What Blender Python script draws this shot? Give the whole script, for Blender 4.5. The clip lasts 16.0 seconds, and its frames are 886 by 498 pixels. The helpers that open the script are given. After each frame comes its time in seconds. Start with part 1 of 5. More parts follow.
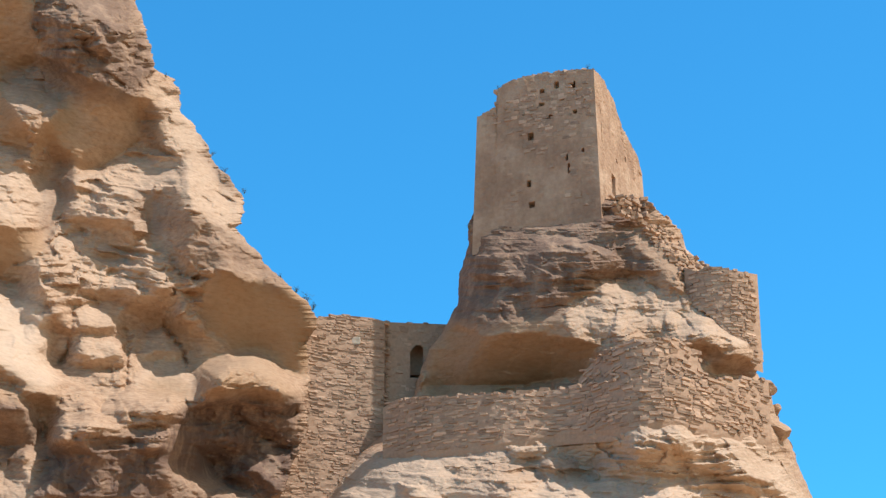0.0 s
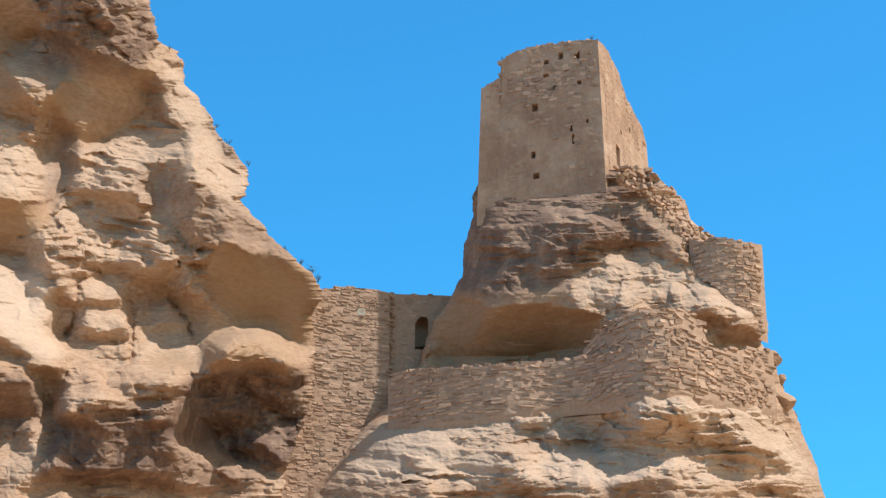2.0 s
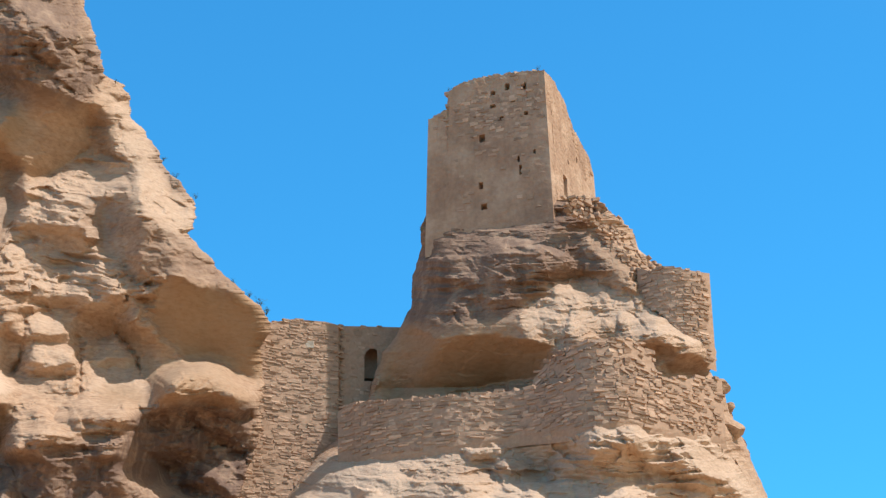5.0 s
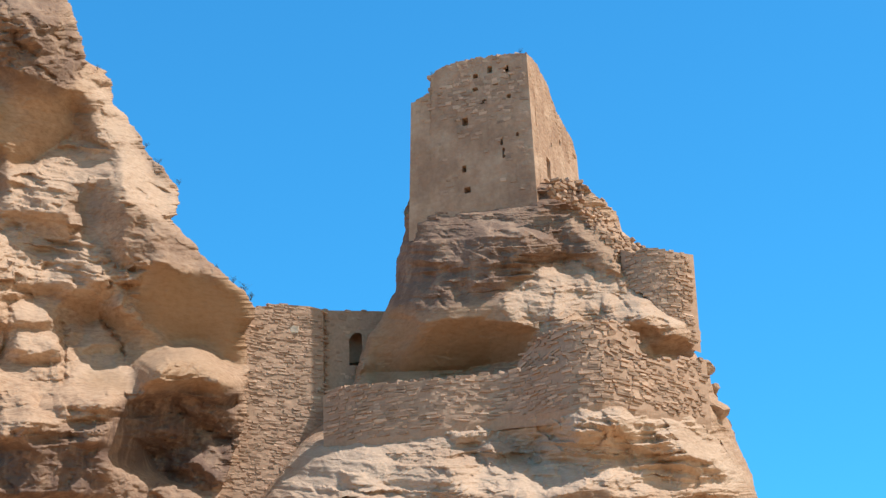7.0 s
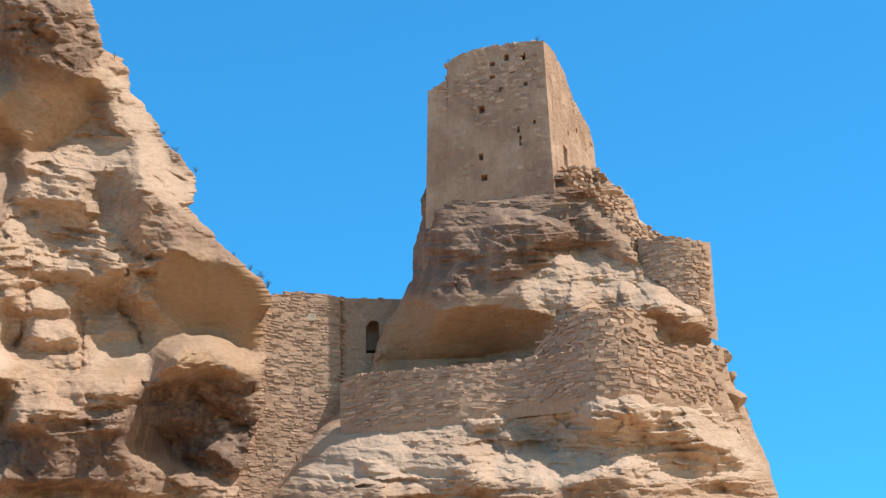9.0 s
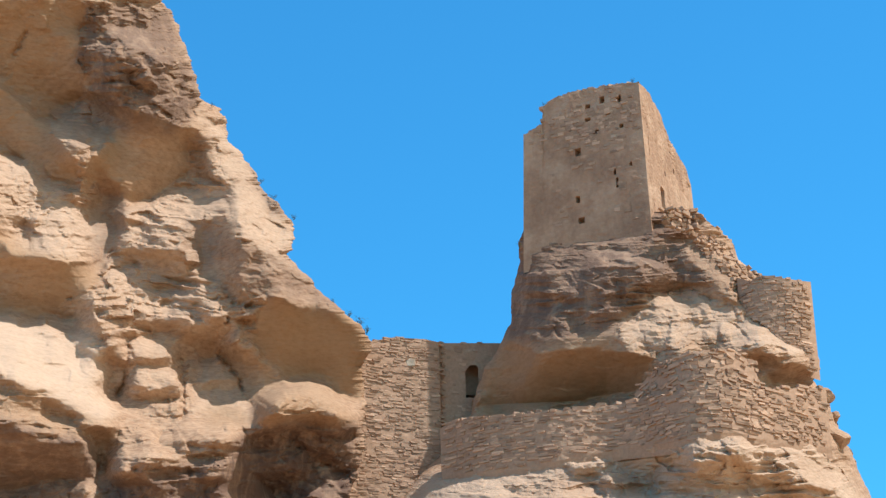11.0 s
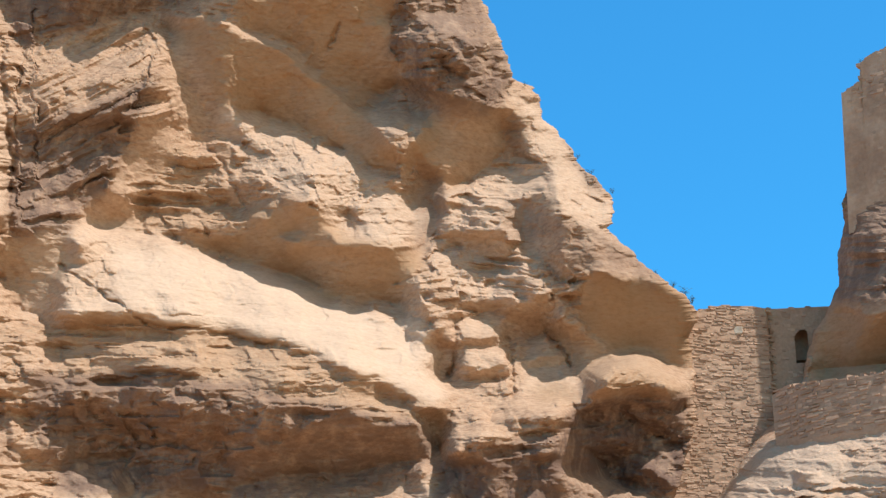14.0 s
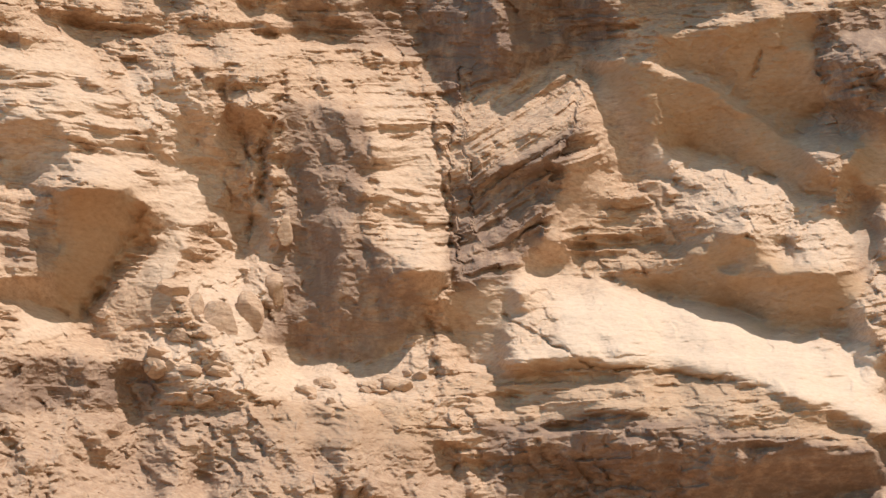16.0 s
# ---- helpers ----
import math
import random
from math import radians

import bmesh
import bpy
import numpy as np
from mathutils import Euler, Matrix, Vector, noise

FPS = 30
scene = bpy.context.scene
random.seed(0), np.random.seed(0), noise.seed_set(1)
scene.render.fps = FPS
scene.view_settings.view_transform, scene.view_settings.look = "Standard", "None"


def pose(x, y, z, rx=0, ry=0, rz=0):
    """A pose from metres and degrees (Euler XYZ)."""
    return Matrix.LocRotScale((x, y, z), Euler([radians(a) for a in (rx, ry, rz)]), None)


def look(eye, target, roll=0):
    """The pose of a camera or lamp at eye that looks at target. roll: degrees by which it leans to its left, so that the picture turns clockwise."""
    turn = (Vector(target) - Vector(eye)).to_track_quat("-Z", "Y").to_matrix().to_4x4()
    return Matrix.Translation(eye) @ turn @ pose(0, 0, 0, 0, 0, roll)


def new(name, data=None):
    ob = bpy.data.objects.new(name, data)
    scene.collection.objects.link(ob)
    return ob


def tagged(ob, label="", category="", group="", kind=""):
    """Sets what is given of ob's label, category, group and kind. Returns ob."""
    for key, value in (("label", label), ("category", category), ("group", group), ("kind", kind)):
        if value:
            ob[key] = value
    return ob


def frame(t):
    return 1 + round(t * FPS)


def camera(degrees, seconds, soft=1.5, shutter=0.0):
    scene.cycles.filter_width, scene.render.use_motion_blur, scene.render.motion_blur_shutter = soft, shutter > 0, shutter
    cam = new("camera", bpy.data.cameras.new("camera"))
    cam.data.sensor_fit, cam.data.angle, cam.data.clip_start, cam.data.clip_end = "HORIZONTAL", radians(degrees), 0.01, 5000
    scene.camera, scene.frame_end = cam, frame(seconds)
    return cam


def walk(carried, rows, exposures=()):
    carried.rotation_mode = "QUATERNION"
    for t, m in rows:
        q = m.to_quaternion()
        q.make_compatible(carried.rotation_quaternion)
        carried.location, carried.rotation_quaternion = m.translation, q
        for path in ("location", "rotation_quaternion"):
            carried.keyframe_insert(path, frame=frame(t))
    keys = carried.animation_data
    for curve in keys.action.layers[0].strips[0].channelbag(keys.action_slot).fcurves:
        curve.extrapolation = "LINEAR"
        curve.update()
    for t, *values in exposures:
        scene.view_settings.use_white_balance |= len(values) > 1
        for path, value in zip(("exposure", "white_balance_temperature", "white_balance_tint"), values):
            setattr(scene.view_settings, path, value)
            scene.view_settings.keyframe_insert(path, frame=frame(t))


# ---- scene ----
cam = camera(24.0, 16.0, soft=1.4)
EYE = 1.6
# seconds, yaw, pitch, roll of a viewer who stands still and turns
ROWS = [
    (0.0, -0.000, 22.000, -0.000),
    (0.5, 0.604, 21.779, 0.183),
    (1.0, 0.583, 21.555, 0.107),
    (1.5, 0.461, 21.306, 0.043),
    (2.0, 0.137, 21.217, -0.145),
    (2.5, -0.177, 21.385, -0.344),
    (3.0, -0.551, 21.574, -0.595),
    (3.5, -0.706, 21.739, -0.696),
    (4.0, -1.120, 22.027, -0.820),
    (6.5, -1.635, 22.062, -1.698),
    (7.0, -1.864, 21.596, -1.887),
    (7.5, -1.987, 20.857, -1.959),
    (8.0, -2.090, 20.435, -1.932),
    (8.5, -2.202, 20.658, -1.938),
    (9.0, -1.358, 21.277, -1.689),
    (9.5, 0.942, 22.626, -1.134),
    (12.0, 2.061, 22.315, -1.890),
    (12.5, 4.517, 21.725, -1.574),
    (13.0, 7.932, 21.838, -0.839),
    (13.5, 9.368, 21.856, -1.175),
    (14.0, 11.033, 22.051, -1.064),
    (14.5, 16.517, 22.271, -0.109),
    (15.0, 19.417, 22.557, -0.139),
    (15.5, 22.239, 22.929, -0.352),
    (16.0, 23.997, 23.277, -0.548),
]
walk(cam, [(t, pose(0, 0, EYE, 0, 0, yaw) @ pose(0, 0, 0, 90 + pitch, 0, 0) @ pose(0, 0, 0, 0, 0, roll)) for t, yaw, pitch, roll in ROWS],
     exposures=[(0.0, 0.33), (12.0, 0.34), (16.0, 0.43)])

# ---- light ----
SUN_AZ, SUN_EL = 107.0, 57.0      # degrees clockwise from +y, and above the horizon
az, el = radians(SUN_AZ), radians(SUN_EL)
SUN_DIR = Vector((math.sin(az) * math.cos(el), math.cos(az) * math.cos(el), math.sin(el)))
world = bpy.data.worlds.new("world")
scene.world = world
world.use_nodes = True
wn, wl = world.node_tree.nodes, world.node_tree.links
sky = wn.new("ShaderNodeTexSky")
sky.sky_type, sky.sun_disc = "NISHITA", False
sky.sun_elevation, sky.sun_rotation = radians(SUN_EL), radians(SUN_AZ)
sky.air_density, sky.dust_density, sky.ozone_density = 1.0, 0.2, 2.0
tint = wn.new("ShaderNodeMix")
tint.data_type, tint.blend_type = "RGBA", "MULTIPLY"
tint.inputs["Factor"].default_value = 1.0
# sky deep blue square to the sun, warmed towards it, out of view, to fill shade
sky_at = wn.new("ShaderNodeTexCoord")
nearness = wn.new("ShaderNodeVectorMath")
nearness.operation = "DOT_PRODUCT"
wl.new(sky_at.outputs["Generated"], nearness.inputs[0])
nearness.inputs[1].default_value = SUN_DIR
pale = wn.new("ShaderNodeMapRange")
pale.interpolation_type = "SMOOTHSTEP"
pale.inputs["From Min"].default_value, pale.inputs["From Max"].default_value = 0.35, 0.7
wl.new(nearness.outputs["Value"], pale.inputs["Value"])
hue = wn.new("ShaderNodeMix")
hue.data_type = "RGBA"
hue.inputs["A"].default_value, hue.inputs["B"].default_value = (0.26, 1.13, 1.5, 1), (1.4, 0.92, 0.52, 1)
wl.new(pale.outputs["Result"], hue.inputs["Factor"])
wl.new(hue.outputs["Result"], tint.inputs["B"])
wl.new(sky.outputs["Color"], tint.inputs["A"])
wl.new(tint.outputs["Result"], wn["Background"].inputs["Color"])
wn["Background"].inputs["Strength"].default_value = 0.126
sun = new("sun", bpy.data.lights.new("sun", "SUN"))
sun.data.energy, sun.data.angle, sun.data.color = 3.7, radians(0.55), (1.0, 0.925, 0.87)
sun.matrix_world = look(SUN_DIR * 300, (0, 0, 0))

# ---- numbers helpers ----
R0 = 110.0     # the rock face is laid out on a drum of this radius round the camera, to fit its view: s metres along it, h metres up


TABLE = np.random.RandomState(4).rand(1 << 16).astype(np.float32)


def lattice(ix, iy, seed):
    return TABLE[(ix.astype(np.int32) * 7919 + iy.astype(np.int32) * 15731 + seed * 6151) & 0xFFFF]


def vnoise(x, y, seed):
    """Smooth noise, -1 to 1."""
    x, y = np.asarray(x, np.float32), np.asarray(y, np.float32)
    ix, iy = np.floor(x), np.floor(y)
    fx, fy = x - ix, y - iy
    fx, fy = fx * fx * fx * (fx * (fx * 6 - 15) + 10), fy * fy * fy * (fy * (fy * 6 - 15) + 10)
    a, b = lattice(ix, iy, seed), lattice(ix + 1, iy, seed)
    c, d = lattice(ix, iy + 1, seed), lattice(ix + 1, iy + 1, seed)
    return 2 * ((a + (b - a) * fx) * (1 - fy) + (c + (d - c) * fx) * fy) - 1


def fbm(x, y, seed, octaves=4, gain=0.5):
    out, amp, tot = 0, 1.0, 0.0
    for k in range(octaves):
        out = out + amp * vnoise(x + 17.3 * k, y - 9.1 * k, seed + k)
        tot += amp
        amp *= gain
        x, y = x * 2.03, y * 2.03
    return out / tot


def facets(x, y, seed, tilt_x=0.5, tilt_y=0.5, step=0.35):
    """Broken rock: cells, each a flat face with its own tilt and set-back, and the distance to the nearest joint."""
    ix, iy = np.floor(x), np.floor(y)
    best, second = np.full(x.shape, 9.0, np.float32), np.full(x.shape, 9.0, np.float32)
    val, total = np.zeros(x.shape, np.float32), np.full(x.shape, 1e-9, np.float32)
    for dx in (-1, 0, 1):
        for dy in (-1, 0, 1):
            cx, cy = ix + dx, iy + dy
            px, py = cx + 0.1 + 0.8 * lattice(cx, cy, seed), cy + 0.1 + 0.8 * lattice(cx, cy, seed + 1)
            d = np.hypot(x - px, y - py)
            v = (step * (2 * lattice(cx, cy, seed + 2) - 1) + tilt_x * (2 * lattice(cx, cy, seed + 3) - 1) * (x - px)
                 + tilt_y * (2 * lattice(cx, cy, seed + 4) - 1) * (y - py))
            w = np.exp(-60.0 * d)               # faces meet in a worn edge
            val += w * v
            total += w
            second = np.where(d < best, best, np.minimum(second, d))
            best = np.minimum(best, d)
    return val / total, second - best


def ledges(s, hb, seed, thick, run):
    """Broken beds: each bed is set back by its own blocky amount along its length, 0 to 1."""
    y = hb / thick + 0.7 * vnoise(hb / (2.7 * thick), hb * 0 + 0.5, seed)
    k = np.floor(y)
    x = s / run + 37.7 * lattice(k, k * 0 + 3, seed) + 0.35 * (y - k)
    i = np.floor(x)
    t = np.clip((x - i - 0.5) * 2.2 + 0.5, 0, 1)
    v = lattice(i, k, seed + 1) * (1 - t) + lattice(i + 1, k, seed + 1) * t
    return v - 0.22 * (y - k) ** 2


def blur(a, n):
    if n < 1:
        return a
    for axis in (0, 1):
        for _ in range(2):
            p = np.pad(a, [(n + 1, n) if k == axis else (0, 0) for k in (0, 1)], mode="edge")
            c = np.cumsum(p, axis=axis)
            a = (c[2 * n + 1:] - c[:-2 * n - 1]) / (2 * n + 1) if axis == 0 else (c[:, 2 * n + 1:] - c[:, :-2 * n - 1]) / (2 * n + 1)
    return a


def inside(points, x, y):
    hit = np.zeros(x.shape, bool)
    for (x0, y0), (x1, y1) in zip(points, points[1:] + points[:1]):
        if y0 != y1:
            hit ^= ((y0 > y) != (y1 > y)) & (x < (x1 - x0) * (y - y0) / (y1 - y0) + x0)
    return hit


def curve(points):
    """Piecewise line through (place, value) pairs, sorted by place."""
    pts = sorted(points)
    return lambda v: np.interp(v, [p[0] for p in pts], [p[1] for p in pts])


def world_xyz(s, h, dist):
    """The place at s along and h up the drum, pushed out along the camera's line of sight to dist metres."""
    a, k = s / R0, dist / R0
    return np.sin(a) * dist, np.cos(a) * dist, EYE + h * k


class Face:
    """A rock face being carved: a raster of slopes (set-back gained per metre of height) and of mineral colour with
    light and shade painted in.
    """

    def __init__(self, s0, s1, h0, h1, step, seed):
        self.s0, self.h0, self.step = s0, h0, step
        self.S, self.H = np.meshgrid(np.arange(s0, s1, step), np.arange(h0, h1, step))
        self.slope = np.full(self.S.shape, 0.25)
        self.rough = np.full(self.S.shape, 1.0)     # how broken the rock is
        self.bed = np.full(self.S.shape, 1.1)       # how strongly the beds stand out
        self.dip = np.zeros(self.S.shape)           # lift of the beds
        self.push = np.zeros(self.S.shape)
        self.turn = np.zeros(self.S.shape)          # set-back gained per metre along
        self.stain_and_light = {k: np.zeros(self.S.shape) for k in ("varnish_shade", "ochre_shade", "pale")}
        self.ws = self.S + 0.5 * fbm(self.S / 1.7, self.H / 1.2, seed, 4) + 0.16 * fbm(self.S / 0.5, self.H / 0.3, seed + 20, 3)
        self.wh = self.H + 0.35 * fbm(self.S / 1.9, self.H / 0.9, seed + 40, 4) + 0.14 * fbm(self.S / 0.6, self.H / 0.3, seed + 60, 3)
        self.seed = seed

    def mask(self, points, soft):
        return blur(inside(points, self.ws, self.wh).astype(float), int(soft / self.step))

    def area(self, points, slope=None, rough=None, bed=None, push=0.0, soft=0.08, dip=None, turn=0.0, **stains_and_light):
        m = self.mask(points, soft)
        for name, v in (("slope", slope), ("rough", rough), ("bed", bed)):
            if v is not None:
                a = {"slope": self.slope, "rough": self.rough, "bed": self.bed}[name]
                a += m * (v - a)
        if dip is not None:
            cs = sum(p[0] for p in points) / len(points)
            self.dip += m * dip * (self.S - cs)
        if push:
            self.push += blur(m, int(0.35 / self.step)) * push
        self.turn += m * turn
        for k, v in stains_and_light.items():
            self.stain_and_light[k] += blur(m, int(0.3 / self.step)) * (v - self.stain_and_light[k])

    def crack(self, points, width, depth):
        """A cleft along a line of points."""
        best = np.full(self.S.shape, 1e9)
        for (x0, y0), (x1, y1) in zip(points, points[1:]):
            ex, ey = x1 - x0, y1 - y0
            f = np.clip(((self.ws - x0) * ex + (self.wh - y0) * ey) / (ex * ex + ey * ey), 0, 1)
            best = np.minimum(best, np.hypot(self.ws - x0 - f * ex, self.wh - y0 - f * ey))
        wob = np.clip(0.7 + 0.9 * fbm(self.S / 0.7, self.H / 0.7, self.seed + 90, 3), 0.05, 1.4)
        self.push += 0.35 * depth * wob * np.exp(-(best / (width * (0.5 + 0.6 * wob))) ** 2)

    def carve(self, plan, hold, fine=1.0):
        """Finds the surface whose slopes up and along the face come nearest to those wanted, held loosely to the plan."""
        S, H, e, st = self.S, self.H, self.seed, self.step
        hb = H - self.dip + 0.5 * fbm(S / 9, H / 6, e + 5, 3) + 0.18 * fbm(S / 1.6, H / 0.9, e + 6, 4)
        weight = np.clip(0.55 + 1.1 * fbm(S / 2.6, H / 1.4, e + 9, 4), 0, 1.4)
        thick = np.tanh(3.5 * fbm(S / 9, hb / 0.95, e + 7, 2))
        thin = np.tanh(7.0 * fbm(self.ws / 2.0, hb / 0.15, e + 8, 2)) + 0.45 * np.tanh(6.0 * fbm(S / 4.0, hb / 0.38, e + 18, 2))
        gh = np.where(self.slope < 0, 2.3, 1.35) * self.slope - 0.42 + self.bed * (0.6 * thick + 1.0 * weight * thin - 0.2)
        gh = gh + self.rough * 0.8 * np.tanh(2.5 * fbm(self.ws / 2.2, self.wh / 1.2, e + 11, 5, 0.6))
        gs = self.turn + self.rough * 1.5 * np.tanh(3.0 * fbm(self.ws / 2.3, self.wh / 2.9 + 0.35 * self.ws, e + 12, 5, 0.6))
        big, joint = facets(self.ws / 2.4, self.wh / 1.9 + 0.25 * self.ws, e + 20, 1.5, 0.8, 0.12)
        mid, joint2 = facets(self.ws / 0.95 + 5, self.wh / 0.62 + 0.2 * self.ws, e + 30, 1.3, 0.8, 0.12)
        pad = lambda a: np.concatenate([np.concatenate([a, a[:, ::-1]], 1), np.concatenate([a[::-1], a[::-1, ::-1]], 1)], 0)
        div = np.gradient(gh, st, axis=0) + 0.6 * np.gradient(gs, st, axis=1)
        kh = 2 * np.pi * np.fft.fftfreq(2 * S.shape[0], st)[:, None]
        ks = 2 * np.pi * np.fft.rfftfreq(2 * S.shape[1], st)[None, :]
        d = np.fft.irfft2(-np.fft.rfft2(pad(div)) / (kh ** 2 + 0.6 * ks ** 2 + hold ** 2), s=(2 * S.shape[0], 2 * S.shape[1]))[:S.shape[0], :S.shape[1]]
        d = d + plan(S, H)
        small, joint3 = facets(self.ws / 0.62 + 0.5 * mid, self.wh / 0.3, e + 50, 0.8, 0.8, 0.2)
        tiny, joint4 = facets(S / 0.27, H / 0.16 + 0.4 * small, e + 70, 0.8, 0.8, 0.25)
        patch = np.clip(0.5 + 1.2 * fbm(S / 5, H / 3, e + 14, 3), 0, 1)
        d += self.rough * (0.85 * big + 0.55 * mid * patch + fine * (0.32 * small * (1.3 - patch) + 0.085 * tiny))
        d += 0.05 * fine * fbm(self.ws / 0.37, self.wh / 0.21, e + 60, 3) * self.rough
        grain = np.clip(self.bed, 0.04, 1.3) * np.clip(0.35 + 0.9 * weight, 0.3, 1.2)
        hs = hb + 0.1 * fbm(self.ws / 0.8, self.wh / 0.5, e + 81, 3)
        d += grain * (0.55 * ledges(self.ws, hs, e + 82, 0.7, 1.7) + 0.2 * patch * ledges(self.ws, hs, e + 85, 0.27, 0.9)
                      + 0.06 * fine * ledges(S, hs, e + 88, 0.12, 0.4) - 0.33)
        d += self.push
        self.dist = d
        return d

    def at(self, a, s, h):
        """Value of the raster a at any places."""
        fx = np.clip((s - self.s0) / self.step, 0, a.shape[1] - 1.001)
        fy = np.clip((h - self.h0) / self.step, 0, a.shape[0] - 1.001)
        ix, iy = fx.astype(int), fy.astype(int)
        fx, fy = fx - ix, fy - iy
        return ((a[iy, ix] * (1 - fx) + a[iy, ix + 1] * fx) * (1 - fy) + (a[iy + 1, ix] * (1 - fx) + a[iy + 1, ix + 1] * fx) * fy)


def grid_mesh(name, X, Y, Z, mat, attrs=None, smooth=False, wrap=False):
    """A mesh over a raster of places."""
    rows, cols = X.shape
    co = np.stack([X, Y, Z], -1).reshape(-1, 3)
    idx = np.arange(rows * cols).reshape(rows, cols)
    if wrap:
        idx = np.concatenate([idx, idx[:, :1]], 1)
    q = np.stack([idx[:-1, :-1], idx[:-1, 1:], idx[1:, 1:], idx[1:, :-1]], -1).reshape(-1, 4)
    me = bpy.data.meshes.new(name)
    me.vertices.add(len(co))
    me.vertices.foreach_set("co", co.astype(np.float32).ravel())
    me.loops.add(q.size)
    me.loops.foreach_set("vertex_index", q.astype(np.int32).ravel())
    me.polygons.add(len(q))
    me.polygons.foreach_set("loop_start", np.arange(0, q.size, 4, dtype=np.int32))
    me.polygons.foreach_set("use_smooth", np.full(len(q), smooth))
    for k, a in (attrs or {}).items():
        me.attributes.new(k, "FLOAT", "POINT").data.foreach_set("value", a.astype(np.float32).ravel())
    me.update(calc_edges=True)
    me.validate()
    me.materials.append(mat)
    return new(name, me)


# ---- materials ----
def nodes_of(name, rough=0.9):
    m = bpy.data.materials.new(name)
    m.use_nodes = True
    n, l = m.node_tree.nodes, m.node_tree.links
    b = n["Principled BSDF"]
    b.inputs["Roughness"].default_value = rough
    b.inputs["Specular IOR Level"].default_value = 0.2
    return m, n, l, b


def ramp(n, l, src, stops):
    r = n.new("ShaderNodeValToRGB")
    e = r.color_ramp.elements
    while len(e) < len(stops):
        e.new(0.5)
    for k, (p, c) in zip(e, stops):
        k.position, k.color = p, (*c, 1)
    l.new(src, r.inputs["Fac"])
    return r.outputs["Color"]


def mix(n, l, fac, a, b, blend="MIX"):
    x = n.new("ShaderNodeMix")
    x.data_type, x.blend_type = "RGBA", blend
    for key, v in (("Factor", fac), ("A", a), ("B", b)):
        if isinstance(v, (int, float)):
            x.inputs[key].default_value = v
        elif isinstance(v, tuple):
            x.inputs[key].default_value = (*v, 1)
        else:
            l.new(v, x.inputs[key])
    return x.outputs["Result"]


def tex_noise(n, l, scale, detail=6, stretch=(1, 1, 1), rough=0.6):
    g, mp, t = n.new("ShaderNodeNewGeometry"), n.new("ShaderNodeMapping"), n.new("ShaderNodeTexNoise")
    mp.inputs["Scale"].default_value = stretch
    l.new(g.outputs["Position"], mp.inputs["Vector"])
    l.new(mp.outputs["Vector"], t.inputs["Vector"])
    t.inputs["Scale"].default_value, t.inputs["Detail"].default_value, t.inputs["Roughness"].default_value = scale, detail, rough
    return t.outputs["Fac"]


def attr(n, name):
    a = n.new("ShaderNodeAttribute")
    a.attribute_name = name
    return a.outputs["Fac"]


def bump(n, l, b, src, strength, dist):
    u = n.new("ShaderNodeBump")
    u.inputs["Strength"].default_value, u.inputs["Distance"].default_value = strength, dist
    l.new(src, u.inputs["Height"])
    l.new(u.outputs["Normal"], b.inputs["Normal"])


def sandstone():
    m, n, l, b = nodes_of("sandstone")
    broad = tex_noise(n, l, 0.16, 5)
    beds = tex_noise(n, l, 1.0, 5, (0.12, 0.12, 1.7))
    fine = tex_noise(n, l, 3.2, 8)
    col = ramp(n, l, broad, [(0.3, (0.40, 0.255, 0.165)), (0.55, (0.48, 0.325, 0.215)), (0.75, (0.54, 0.375, 0.26))])
    col = mix(n, l, 0.6, col, ramp(n, l, beds, [(0.32, (0.29, 0.175, 0.11)), (0.5, (0.48, 0.325, 0.215)), (0.68, (0.62, 0.45, 0.315))]))
    col = mix(n, l, 0.4, col, ramp(n, l, fine, [(0.3, (0.24, 0.14, 0.09)), (0.55, (0.49, 0.33, 0.22)), (0.8, (0.66, 0.49, 0.36))]))
    speck = tex_noise(n, l, 2.2, 7, (1, 1, 3.5), 0.7)
    col = mix(n, l, 0.4, col, ramp(n, l, speck, [(0.36, (0.17, 0.10, 0.07)), (0.48, (0.46, 0.31, 0.205)), (0.66, (0.66, 0.50, 0.37))]))
    # cream rock, with sunlit slabs, ledges and ribs painted brighter
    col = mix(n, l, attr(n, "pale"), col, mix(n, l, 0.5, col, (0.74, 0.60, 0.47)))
    # yellow-brown rock, with the warm shade of hollows painted in
    col = mix(n, l, attr(n, "ochre_shade"), col, mix(n, l, 0.75, col, (0.36, 0.225, 0.12)))
    # mineral darkening, with the shade of turned and undercut faces painted in
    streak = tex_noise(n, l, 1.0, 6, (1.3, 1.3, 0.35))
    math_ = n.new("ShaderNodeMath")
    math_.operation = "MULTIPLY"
    l.new(attr(n, "varnish_shade"), math_.inputs[0])
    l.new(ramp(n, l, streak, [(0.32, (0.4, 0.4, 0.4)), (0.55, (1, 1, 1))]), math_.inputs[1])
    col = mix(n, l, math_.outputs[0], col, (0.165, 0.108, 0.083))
    l.new(col, b.inputs["Base Color"])
    bump(n, l, b, tex_noise(n, l, 3.4, 9, (1, 1, 2.2), 0.72), 0.6, 0.09)
    return m


